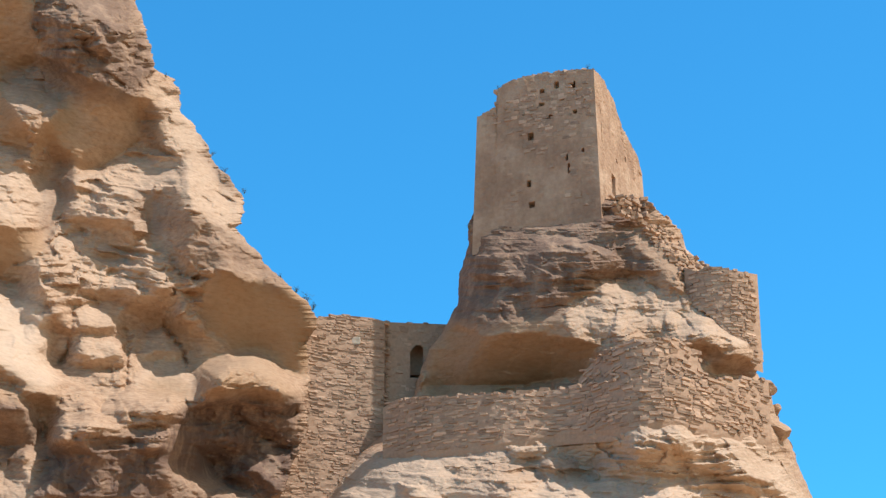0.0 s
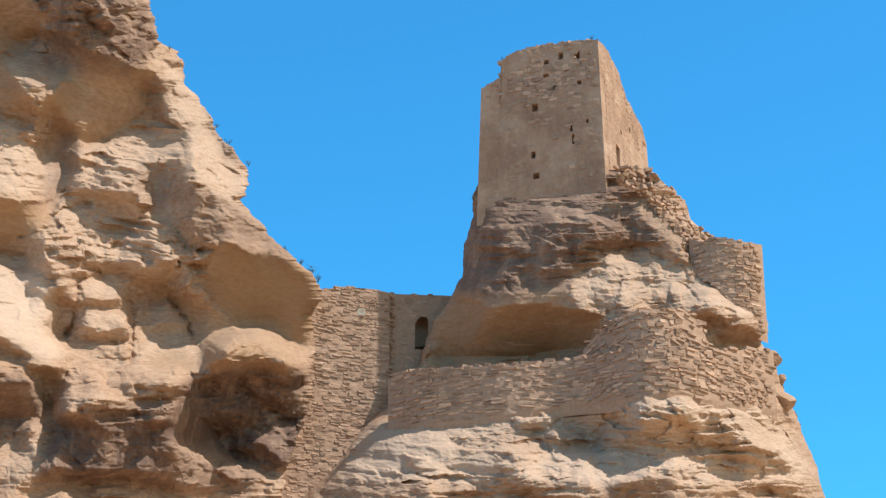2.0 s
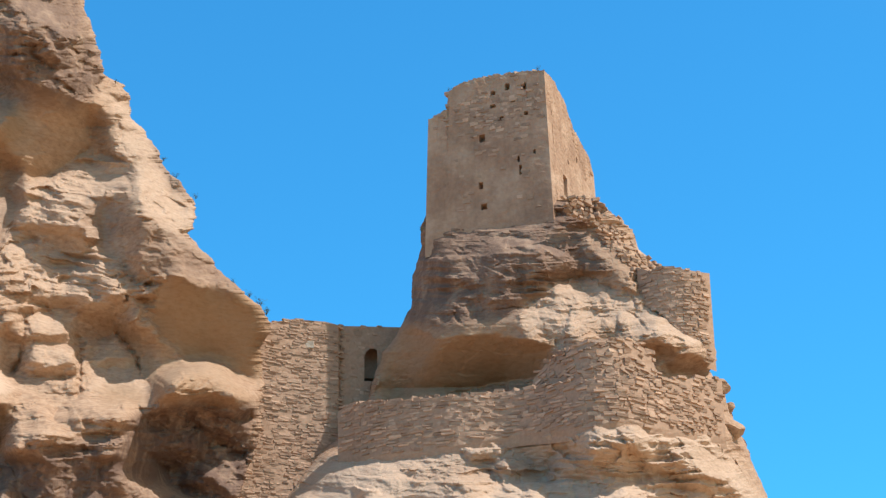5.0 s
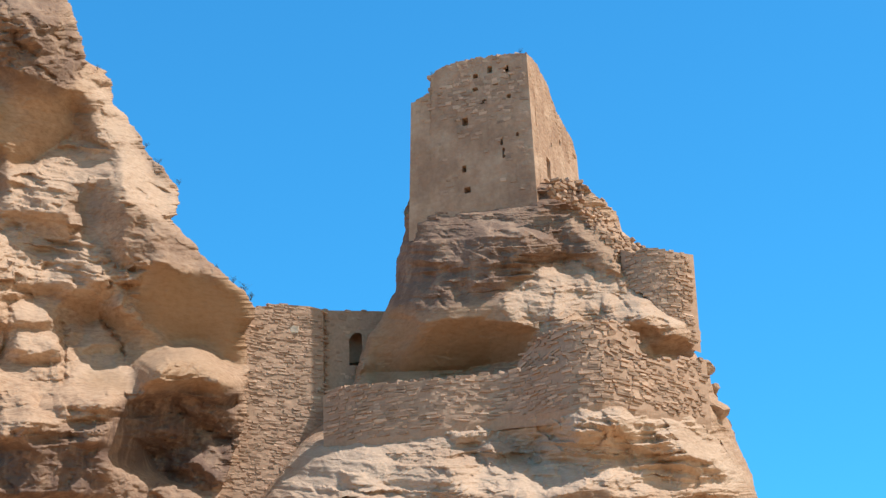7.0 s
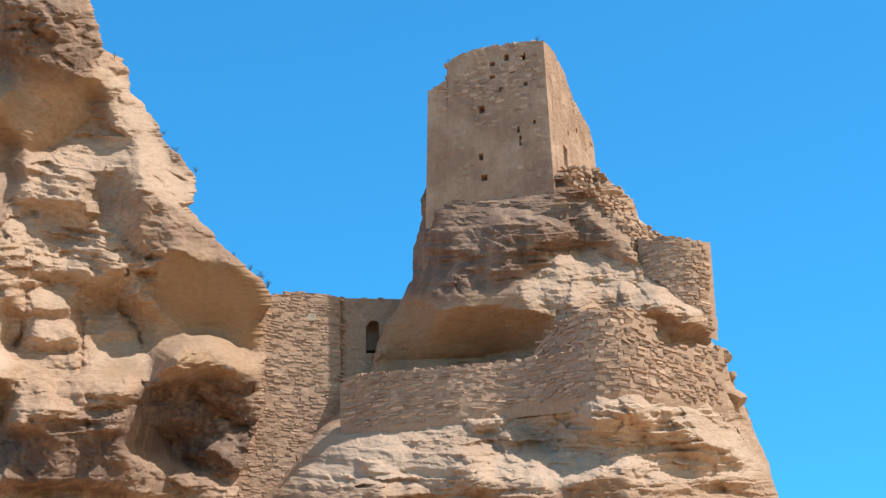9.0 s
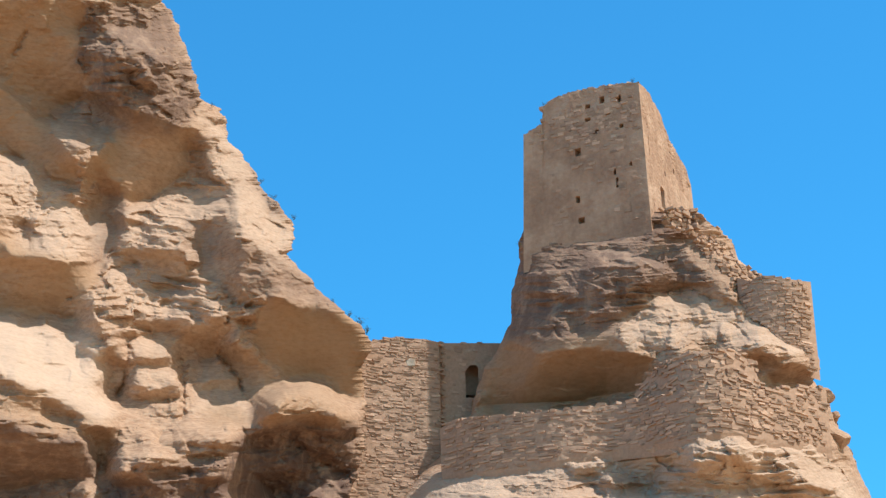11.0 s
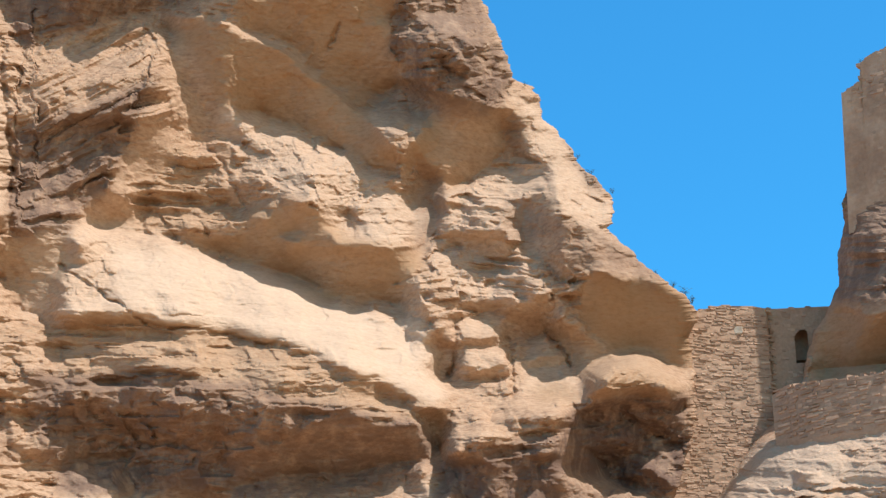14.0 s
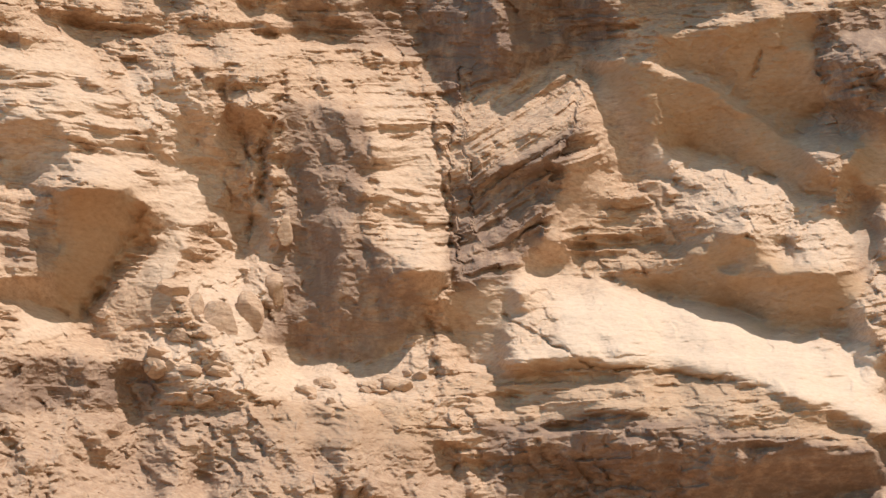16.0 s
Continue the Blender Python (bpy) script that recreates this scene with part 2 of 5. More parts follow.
def masonry(name, tone):
    m, n, l, b = nodes_of(name)
    oi = n.new("ShaderNodeObjectInfo")
    isl = n.new("ShaderNodeNewGeometry")
    add = n.new("ShaderNodeMath")
    add.operation = "ADD"
    l.new(oi.outputs["Random"], add.inputs[0])
    l.new(isl.outputs["Random Per Island"], add.inputs[1])
    fr = n.new("ShaderNodeMath")
    fr.operation = "FRACT"
    l.new(add.outputs[0], fr.inputs[0])
    t = np.array(tone)
    col = ramp(n, l, fr.outputs[0], [(0.0, tuple(t * 0.42)), (0.3, tuple(t * 0.75)), (0.75, tuple(t * 1.05)), (1.0, tuple(np.minimum(t * 1.55, 0.8)))])
    fine = tex_noise(n, l, 4.0, 8)
    col = mix(n, l, 0.4, col, ramp(n, l, fine, [(0.3, tuple(t * 0.55)), (0.55, tuple(t)), (0.8, tuple(t * 1.35))]))
    l.new(col, b.inputs["Base Color"])
    bump(n, l, b, tex_noise(n, l, 12.0, 6), 0.5, 0.03)
    return m


def plaster():
    m, n, l, b = nodes_of("lime_render")
    broad = tex_noise(n, l, 0.55, 6)
    fine = tex_noise(n, l, 4.5, 8)
    drip = tex_noise(n, l, 1.0, 5, (1.6, 1.6, 0.3))
    col = ramp(n, l, broad, [(0.36, (0.33, 0.195, 0.125)), (0.5, (0.50, 0.32, 0.21)), (0.64, (0.68, 0.49, 0.35))])
    col = mix(n, l, 0.4, col, ramp(n, l, fine, [(0.3, (0.33, 0.215, 0.15)), (0.55, (0.53, 0.35, 0.235)), (0.8, (0.66, 0.50, 0.37))]))
    col = mix(n, l, 0.25, col, ramp(n, l, drip, [(0.35, (0.22, 0.16, 0.12)), (0.6, (0.45, 0.34, 0.25))]))
    l.new(col, b.inputs["Base Color"])
    bump(n, l, b, fine, 0.5, 0.05)
    return m


def earth():
    m, n, l, b = nodes_of("dry_earth", 0.95)
    col = ramp(n, l, tex_noise(n, l, 0.05, 8), [(0.3, (0.33, 0.195, 0.10)), (0.55, (0.43, 0.255, 0.13)), (0.75, (0.27, 0.19, 0.08))])
    l.new(col, b.inputs["Base Color"])
    bump(n, l, b, tex_noise(n, l, 2.0, 8), 0.6, 0.1)
    return m


def plain(name, col, rough=0.9):
    m, n, l, b = nodes_of(name, rough)
    l.new(mix(n, l, tex_noise(n, l, 6.0, 5), tuple(c * 0.7 for c in col), tuple(min(1, c * 1.3) for c in col)), b.inputs["Base Color"])
    return m


ROCK, EARTH, PLASTER = sandstone(), earth(), plaster()
STONE = masonry("rubble_stone", (0.53, 0.37, 0.265))
MORTAR = plain("old_mortar", (0.46, 0.315, 0.22))
LEAF = plain("dry_leaf", (0.09, 0.10, 0.045))

# ---- the cliff ----
EDGE = curve([(61.9, -19.3), (59.7, -18.2), (57.0, -17.3), (55.2, -16.8), (54.7, -15.9), (53.8, -15.3), (52.7, -15.4), (51.7, -14.4),
              (49.4, -13.0), (48.4, -12.1), (47.5, -11.5), (46.7, -11.3), (45.8, -11.6), (45.5, -11.9), (44.6, -11.0), (43.3, -10.0),
              (42.1, -8.7), (41.1, -7.6), (40.2, -7.0), (39.4, -7.2), (38.7, -7.6), (37.6, -7.5), (36.0, -7.5), (34.0, -7.6),
              (32.4, -8.0), (30.8, -8.4), (29.2, -8.9), (27.0, -9.4), (20.0, -9.8), (72.0, -25.0)])
cliff_plan = curve([(-90, 84.0), (-72, 90.0), (-50, 96.0), (-35, 100.0), (-22, 103.0), (-12, 106.0), (-6, 109.0)])
cliff = Face(-78.0, -5.5, 22.0, 68.0, 0.055, 100)
A = cliff.area
# bright slab and the beds below it
A([(-42.7, 42.6), (-41.7, 45.3), (-39.2, 46.0), (-33.4, 43.7), (-28.6, 41.4), (-25.2, 40.9), (-22.3, 40.1), (-21.1, 35.0), (-23.9, 35.8), (-26.4, 37.0), (-27.7, 37.9), (-30.8, 39.1), (-36.4, 39.9), (-42.6, 40.1)], slope=0.75, rough=0.5, bed=0.4, pale=0.9, push=-1.3)
A([(-44.6, 45.6), (-40.4, 46.2), (-36.6, 45.3), (-39.2, 41.7), (-42.5, 40.4), (-44.7, 39.8)], slope=0.6, rough=0.8, bed=0.4, pale=0.5)
A([(-42.6, 39.9), (-36.4, 39.9), (-30.8, 39.1), (-26.4, 36.8), (-21.1, 35.0), (-23.9, 34.8), (-28.6, 35.7), (-36.3, 37.5), (-42.4, 37.6)], slope=0.45, rough=0.5, bed=1.0, ochre_shade=0.5)
A([(-46.9, 38.4), (-39.3, 39.6), (-33.1, 38.4), (-26.5, 35.7), (-22.2, 34.1), (-22.0, 35.3), (-26.9, 37.7), (-33.0, 40.0), (-39.3, 40.8), (-44.0, 39.7)], slope=0.4, rough=0.5, bed=1.0, ochre_shade=0.4)
A([(-44.2, 36.6), (-36.3, 37.2), (-28.6, 35.4), (-22.3, 34.4), (-22.0, 32.5), (-23.9, 31.2), (-30.6, 30.6), (-42.0, 29.8)], slope=-0.2, rough=0.7, bed=0.9, varnish_shade=0.9)
A([(-36.7, 30.2), (-36.1, 31.2), (-34.0, 30.7), (-33.3, 29.3)], slope=-0.6, rough=0.3, bed=0.2)
A([(-42.4, 31.2), (-39.1, 31.8), (-36.4, 30.5), (-33.6, 29.3), (-42.2, 29.1)], slope=0.6, rough=0.7, bed=0.5)
A([(-30.9, 29.9), (-25.1, 30.6), (-22.0, 32.2), (-21.1, 31.6), (-21.8, 29.0), (-30.9, 28.7)], slope=0.5, rough=0.7, bed=0.9)
# the great hollows, brown shade painted over their rock colour; sunlit ledges painted paler
A([(-32.6, 47.4), (-29.7, 47.6), (-26.5, 45.5), (-22.6, 44.6), (-22.3, 43.7), (-23.9, 42.1), (-25.8, 41.2), (-28.7, 41.9), (-33.4, 44.0), (-36.6, 45.2), (-32.5, 45.6)], slope=-0.6, rough=0.25, bed=0.08, ochre_shade=0.7)
A([(-37.2, 58.6), (-34.6, 59.2), (-29.2, 56.3), (-27.8, 55.2), (-25.2, 52.7), (-23.5, 50.5), (-24.2, 49.1), (-27.2, 50.8), (-31.8, 53.1), (-34.4, 53.6), (-35.3, 56.1)], slope=-0.65, rough=0.3, bed=0.08, ochre_shade=0.7)
A([(-33.9, 60.7), (-24.2, 61.4), (-23.8, 57.2), (-25.1, 53.4), (-27.5, 54.8), (-29.8, 57.4), (-32.6, 58.8)], slope=-0.65, rough=0.35, bed=0.08, ochre_shade=0.7)
A([(-35.1, 60.1), (-32.9, 58.8), (-29.2, 56.8), (-27.0, 54.6), (-25.2, 53.2), (-22.6, 52.3), (-22.2, 51.7), (-25.2, 52.6), (-27.9, 54.9), (-29.9, 56.6), (-32.9, 58.4)], slope=1.1, rough=0.5, bed=0.3, pale=0.6, soft=0.08)
A([(-25.4, 53.1), (-24.2, 54.2), (-22.2, 52.2), (-23.9, 51.8)], slope=1.0, rough=0.6, bed=0.8, pale=0.5, soft=0.1)
A([(-34.7, 53.1), (-31.8, 53.3), (-29.1, 51.9), (-26.5, 50.5), (-22.6, 47.3), (-21.9, 46.2), (-23.9, 44.5), (-25.8, 45.2), (-27.4, 46.2), (-29.7, 47.9), (-32.7, 50.3)], slope=0.8, rough=0.8, bed=0.4, pale=0.6)
A([(-29.4, 51.2), (-27.1, 49.1), (-25.2, 45.6), (-27.1, 45.6), (-29.4, 48.0)], slope=0.1, rough=0.9, bed=0.2)
A([(-29.7, 44.5), (-27.7, 44.5), (-27.9, 43.8), (-29.6, 44.0)], slope=0.9, rough=0.5, bed=0.2, pale=0.5, soft=0.06)
# bedded shoulder with dipping layers
A([(-45.0, 59.0), (-37.5, 58.9), (-37.8, 57.4), (-36.0, 55.7), (-35.0, 53.2), (-36.5, 51.2), (-37.5, 50.2), (-41.2, 48.5), (-44.2, 46.9)], slope=0.05, rough=0.6, bed=1.1, dip=0.36)
A([(-39.0, 49.0), (-35.9, 51.3), (-32.6, 46.1), (-36.6, 45.2), (-41.0, 45.7), (-38.9, 47.3)], slope=-0.05, rough=0.6, bed=1.4, ochre_shade=0.3)
A([(-40.1, 51.1), (-36.9, 52.7), (-36.5, 49.5), (-39.0, 48.7)], slope=-0.5, rough=0.3, bed=0.1)
A([(-37.4, 57.1), (-35.4, 55.3), (-34.7, 52.8), (-36.4, 51.8), (-37.3, 54.1)], slope=-0.3, rough=0.6, bed=0.2)
A([(-45.4, 59.1), (-37.9, 61.2), (-35.2, 63.3), (-19.5, 62.8), (-19.2, 66.2), (-55.7, 68.4), (-54.9, 61.3), (-48.8, 60.3)], slope=-0.3, rough=0.8, bed=1.0, varnish_shade=0.6)
A([(-40.3, 47.9), (-40.9, 50.1), (-39.6, 50.8), (-39.1, 47.2)], slope=-0.5, rough=0.3, bed=0.1)
# the nose; brown shade painted into its hollows, sunlit edges painted paler
A([(-23.9, 61.4), (-18.8, 61.3), (-17.2, 55.3), (-18.6, 52.7), (-22.6, 54.5), (-23.9, 57.9)], slope=-0.1, rough=1.3, bed=0.6, varnish_shade=0.75)
A([(-22.5, 57.9), (-20.6, 56.8), (-20.9, 54.9), (-22.6, 54.6)], slope=0.6, rough=0.6, bed=0.8)
A([(-22.2, 52.7), (-20.6, 53.8), (-17.3, 53.3), (-16.2, 51.2), (-20.6, 48.3), (-22.3, 49.8), (-23.6, 49.1)], slope=-0.95, rough=0.2, bed=0.05, ochre_shade=0.8)
A([(-22.6, 49.5), (-21.3, 50.6), (-21.0, 47.4), (-22.3, 47.0)], slope=-0.8, rough=0.3, bed=0.05)
A([(-16.9, 54.6), (-14.6, 52.2), (-12.1, 48.5), (-11.3, 46.4), (-12.2, 46.0), (-10.3, 43.8), (-13.2, 45.3), (-15.4, 47.9), (-15.7, 50.4)], slope=0.75, rough=0.7, bed=0.3, pale=0.5)
A([(-13.9, 51.7), (-12.9, 51.1), (-11.5, 47.8), (-12.5, 48.2)], slope=-0.3, rough=0.8, bed=0.3, varnish_shade=0.6, soft=0.1)
A([(-21.0, 47.6), (-17.4, 49.7), (-15.4, 46.1), (-15.9, 43.0), (-15.3, 40.6), (-20.1, 41.4), (-22.0, 43.8)], slope=0.75, rough=0.5, bed=1.5, pale=0.4, dip=-0.15)
A([(-17.4, 48.0), (-15.8, 45.8), (-16.2, 44.1), (-17.8, 45.5)], slope=-0.4, rough=0.5, bed=0.3, varnish_shade=0.3)
A([(-22.6, 47.0), (-21.0, 47.5), (-21.3, 44.9), (-22.4, 44.6)], slope=-0.7, rough=0.3, bed=0.1)
A([(-14.5, 46.0), (-12.3, 45.4), (-9.8, 43.5), (-8.3, 42.2), (-9.6, 41.8), (-12.4, 42.9), (-14.3, 42.7)], slope=-0.25, rough=0.6, bed=0.3, varnish_shade=0.5)
A([(-13.0, 43.0), (-9.5, 42.0), (-8.1, 42.0), (-7.2, 40.3), (-7.6, 36.5), (-10.0, 37.7), (-11.8, 37.8), (-13.4, 39.9)], slope=-0.95, rough=0.15, bed=0.03, ochre_shade=0.9, turn=-0.5)
A([(-15.6, 43.1), (-13.4, 39.6), (-11.6, 37.7), (-13.2, 38.2), (-15.3, 40.7)], slope=0.6, rough=0.9, bed=0.4, soft=0.12)
# blocks below the nose
A([(-21.8, 40.1), (-18.2, 40.7), (-17.6, 38.7), (-17.9, 37.0), (-21.1, 37.1)], slope=0.45, rough=1.0, bed=0.2)
A([(-18.2, 40.7), (-15.9, 40.8), (-15.4, 39.3), (-17.0, 38.7), (-17.9, 39.4)], slope=-0.5, rough=0.4, bed=0.1)
A([(-16.6, 39.0), (-15.3, 39.5), (-13.9, 36.6), (-13.7, 35.6), (-16.7, 36.0)], slope=0.7, rough=0.7, bed=0.3, pale=0.4)
A([(-15.0, 39.3), (-12.9, 38.6), (-11.9, 37.5), (-13.4, 36.4)], slope=-0.35, rough=0.4, bed=0.1, ochre_shade=0.4)
A([(-21.4, 36.8), (-17.6, 37.0), (-15.8, 35.7), (-13.9, 35.6), (-16.1, 34.9), (-20.8, 34.8)], slope=0.5, rough=0.8, bed=0.7)
A([(-22.2, 39.6), (-20.7, 40.1), (-21.1, 37.4), (-21.9, 37.1)], slope=-0.5, rough=0.4, bed=0.1)
# undercut block at the foot of the nose, the shade of its underside painted dark
A([(-13.4, 36.8), (-11.9, 37.5), (-10.2, 37.6), (-7.7, 35.6), (-7.6, 35.0), (-10.1, 35.7), (-13.3, 35.5)], slope=0.1, rough=1.2, bed=0.8, ochre_shade=0.4, push=-2.6)
A([(-14.5, 34.9), (-10.8, 35.6), (-7.6, 35.0), (-8.4, 30.8), (-9.8, 29.6), (-15.0, 31.1), (-15.2, 33.1)], slope=-1.2, rough=0.8, bed=0.2, varnish_shade=1.0, push=0.5)
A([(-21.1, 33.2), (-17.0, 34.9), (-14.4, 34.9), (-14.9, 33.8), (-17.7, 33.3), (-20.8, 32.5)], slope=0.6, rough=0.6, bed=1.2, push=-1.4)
A([(-22.0, 32.1), (-20.8, 32.5), (-17.7, 33.2), (-14.8, 33.6), (-15.0, 28.6), (-22.2, 28.7)], slope=-0.7, rough=0.8, bed=0.5, varnish_shade=0.8)
A([(-20.8, 31.7), (-14.9, 32.4), (-15.2, 28.9), (-21.8, 29.0)], slope=-1.3, rough=0.5, bed=0.2, push=-1.0, varnish_shade=1.0)
A([(-15.0, 31.1), (-11.6, 30.1), (-10.1, 29.4), (-10.5, 28.4), (-15.3, 28.6)], slope=-0.2, rough=1.2, bed=0.6, push=-1.2, varnish_shade=0.6)
A([(-11.5, 32.9), (-9.0, 33.8), (-8.5, 30.9), (-9.8, 30.0)], slope=0.1, rough=1.2, bed=0.2, varnish_shade=0.4)
# towards the head of the valley; hollow shade painted brown, sunlit faces painted paler
A([(-72.7, 59.0), (-68.2, 60.0), (-65.4, 56.8), (-63.2, 52.9), (-61.7, 49.1), (-63.8, 50.4), (-67.7, 51.2), (-72.1, 51.1)], slope=0.5, rough=0.3, bed=1.1, pale=0.4)
A([(-68.4, 50.4), (-63.9, 50.7), (-62.8, 49.4), (-63.2, 47.6), (-65.0, 45.4), (-65.9, 42.6), (-66.5, 41.8), (-67.8, 43.2), (-68.2, 46.6)], slope=-1.1, rough=0.15, bed=0.03, ochre_shade=0.7)
A([(-72.0, 49.4), (-68.4, 49.0), (-68.1, 44.8), (-71.6, 44.9)], slope=0.05, rough=0.3, bed=0.8)
A([(-71.6, 44.6), (-68.2, 44.7), (-66.7, 43.1), (-69.0, 43.0), (-71.5, 43.3)], slope=-0.7, rough=0.2, bed=0.05)
A([(-69.7, 43.4), (-67.1, 42.6), (-66.8, 41.6), (-70.1, 41.1)], slope=0.7, rough=0.4, bed=0.1, pale=0.6)
A([(-65.4, 58.0), (-62.2, 58.6), (-59.4, 55.7), (-58.6, 51.4), (-60.6, 47.7), (-61.6, 45.6), (-62.4, 52.0)], slope=0.5, rough=0.5, bed=0.3, pale=0.5)
A([(-64.1, 56.6), (-62.1, 57.0), (-60.9, 55.7), (-61.0, 54.1), (-62.7, 54.4)], slope=-0.6, rough=0.3, bed=0.1)
A([(-62.1, 49.1), (-60.8, 47.8), (-61.3, 45.0), (-64.1, 44.8), (-62.6, 47.0)], slope=0.6, rough=0.4, bed=0.1, pale=0.6)
A([(-64.6, 44.8), (-61.3, 45.3), (-61.5, 42.6), (-65.2, 41.4)], slope=0.1, rough=0.4, bed=0.1)
A([(-55.5, 57.1), (-50.5, 55.6), (-50.4, 53.1), (-50.8, 48.7), (-48.2, 45.9), (-52.0, 40.4), (-57.1, 42.0), (-55.3, 47.9)], slope=-0.4, rough=0.8, bed=0.2, varnish_shade=0.6)
A([(-50.8, 59.0), (-48.1, 57.9), (-45.8, 52.3), (-45.6, 46.2), (-48.7, 45.9), (-49.4, 48.7), (-50.3, 53.8)], slope=0.5, rough=0.5, bed=1.2, pale=0.3)
A([(-48.8, 46.0), (-45.6, 45.8), (-45.9, 44.6), (-48.2, 44.9)], slope=-0.9, rough=0.3, bed=0.1, soft=0.12)
A([(-45.6, 45.2), (-42.4, 44.5), (-42.7, 41.7), (-45.3, 40.4), (-45.9, 43.2)], slope=-0.7, rough=0.3, bed=0.1, ochre_shade=0.3)
A([(-45.6, 56.6), (-37.9, 59.2), (-37.8, 56.9), (-38.9, 53.6), (-40.2, 50.7), (-40.7, 46.8), (-44.9, 45.5), (-45.5, 52.3)], slope=-0.1, rough=0.6, bed=1.0, dip=0.36)
A([(-59.2, 49.3), (-56.3, 50.8), (-55.2, 45.2), (-57.1, 43.1), (-59.1, 45.1)], slope=0.3, rough=1.3, bed=0.1, pale=0.4)
A([(-61.0, 45.3), (-56.5, 45.8), (-55.8, 42.1), (-57.7, 41.0), (-60.3, 43.0)], slope=0.5, rough=1.5, bed=0.05, pale=0.6)
A([(-62.7, 41.8), (-57.1, 41.7), (-50.7, 40.5), (-46.9, 38.4), (-51.9, 38.1), (-57.0, 38.4), (-62.0, 39.5)], slope=0.6, rough=1.4, bed=0.1, pale=0.6)
A([(-50.7, 41.1), (-47.2, 41.8), (-46.6, 38.4), (-50.1, 38.4)], slope=0.5, rough=0.9, bed=0.1, pale=0.3)
A([(-71.3, 40.1), (-62.3, 40.2), (-61.8, 38.2), (-62.8, 37.3), (-71.0, 36.7)], slope=-0.3, rough=1.2, bed=0.3, varnish_shade=0.7)
A([(-71.0, 36.7), (-61.9, 37.5), (-56.9, 38.0), (-51.9, 37.4), (-46.3, 36.5), (-43.9, 31.9), (-70.5, 30.8)], slope=0.25, rough=1.5, bed=0.3, varnish_shade=0.3)
A([(-57.6, 37.7), (-46.9, 37.9), (-45.7, 35.1), (-55.0, 35.4)], slope=0.4, rough=0.9, bed=0.8, ochre_shade=0.4)
A([(-43.8, 36.4), (-31.9, 36.7), (-27.8, 33.8), (-30.4, 31.8), (-43.2, 31.9)], slope=-0.15, rough=1.0, bed=0.6, varnish_shade=0.7)
# smaller faces of the nose, shaded ones painted darker, sunlit ones paler
A([(-23.5, 55.0), (-20.9, 55.3), (-18.8, 54.5), (-19.3, 53.0), (-22.6, 53.0)], slope=-0.5, rough=0.6, bed=0.2, varnish_shade=0.5)
A([(-17.6, 53.0), (-16.3, 52.6), (-16.1, 50.0), (-17.3, 50.4)], slope=-0.4, rough=0.5, bed=0.1, varnish_shade=0.5, turn=-0.5)
A([(-19.0, 50.0), (-15.7, 49.9), (-15.4, 47.9), (-18.0, 47.6)], slope=0.7, rough=0.4, bed=1.4, pale=0.5)
A([(-18.0, 47.5), (-15.8, 47.7), (-14.5, 45.4), (-17.4, 45.2)], slope=-0.55, rough=0.4, bed=0.15, varnish_shade=0.4)
A([(-22.1, 38.8), (-20.4, 39.1), (-20.5, 36.7), (-21.8, 36.8)], slope=-0.7, rough=0.3, bed=0.1)
A([(-20.4, 40.4), (-17.8, 40.5), (-17.8, 39.0), (-20.1, 39.3)], slope=0.6, rough=0.4, bed=0.2, pale=0.4)
A([(-20.1, 38.7), (-17.9, 38.7), (-17.8, 37.0), (-20.1, 37.3)], slope=0.5, rough=0.4, bed=0.5, pale=0.3)
A([(-16.4, 36.4), (-14.5, 36.5), (-13.5, 35.3), (-16.1, 35.2)], slope=0.75, rough=0.4, bed=0.3, ochre_shade=0.6)
A([(-22.1, 34.5), (-21.3, 34.5), (-21.2, 32.2), (-22.0, 32.2)], slope=-0.6, rough=0.3, bed=0.1, push=0.9)
A([(-13.4, 33.2), (-12.6, 33.1), (-11.2, 30.4), (-13.1, 30.4)], slope=0.6, rough=0.7, bed=0.3, pale=0.3)
A([(-36.4, 54.7), (-34.8, 54.6), (-34.6, 51.3), (-36.1, 51.1)], slope=-0.35, rough=0.4, bed=0.1)
A([(-41.8, 47.8), (-39.9, 48.0), (-39.8, 46.0), (-41.6, 45.8)], slope=-0.6, rough=0.4, bed=0.1)
A([(-34.2, 50.8), (-33.3, 51.1), (-32.4, 47.1), (-33.4, 47.2)], slope=-0.7, rough=0.4, bed=0.1)
A([(-22.5, 59.5), (-20.5, 59.8), (-19.2, 57.9), (-20.9, 58.3)], slope=0.6, rough=0.6, bed=0.4, pale=0.4)
A([(-14.7, 51.5), (-13.1, 48.9), (-11.8, 46.0), (-12.9, 46.4), (-14.8, 49.0)], slope=0.5, rough=0.6, bed=0.4, pale=0.5, turn=0.3)
A([(-20.7, 44.2), (-15.9, 44.1), (-15.9, 42.0), (-20.1, 42.5)], slope=0.5, rough=0.4, bed=1.5, pale=0.4)
A([(-24.5, 42.2), (-22.3, 43.2), (-21.3, 41.5), (-22.6, 40.1), (-25.2, 40.8)], slope=0.5, rough=0.6, bed=1.2, pale=0.4)
A([(-43.0, 47.3), (-41.8, 48.1), (-40.2, 47.5), (-41.1, 45.7), (-42.9, 44.9)], slope=0.5, rough=0.5, bed=1.0)
A([(-32.6, 47.4), (-31.6, 47.9), (-30.3, 47.5), (-31.0, 46.5), (-32.2, 46.5)], slope=0.6, rough=0.6, bed=0.8, pale=0.5)
A([(-27.8, 45.8), (-26.5, 45.9), (-25.7, 45.2), (-27.1, 45.2)], slope=0.7, rough=0.6, bed=0.6, pale=0.5)
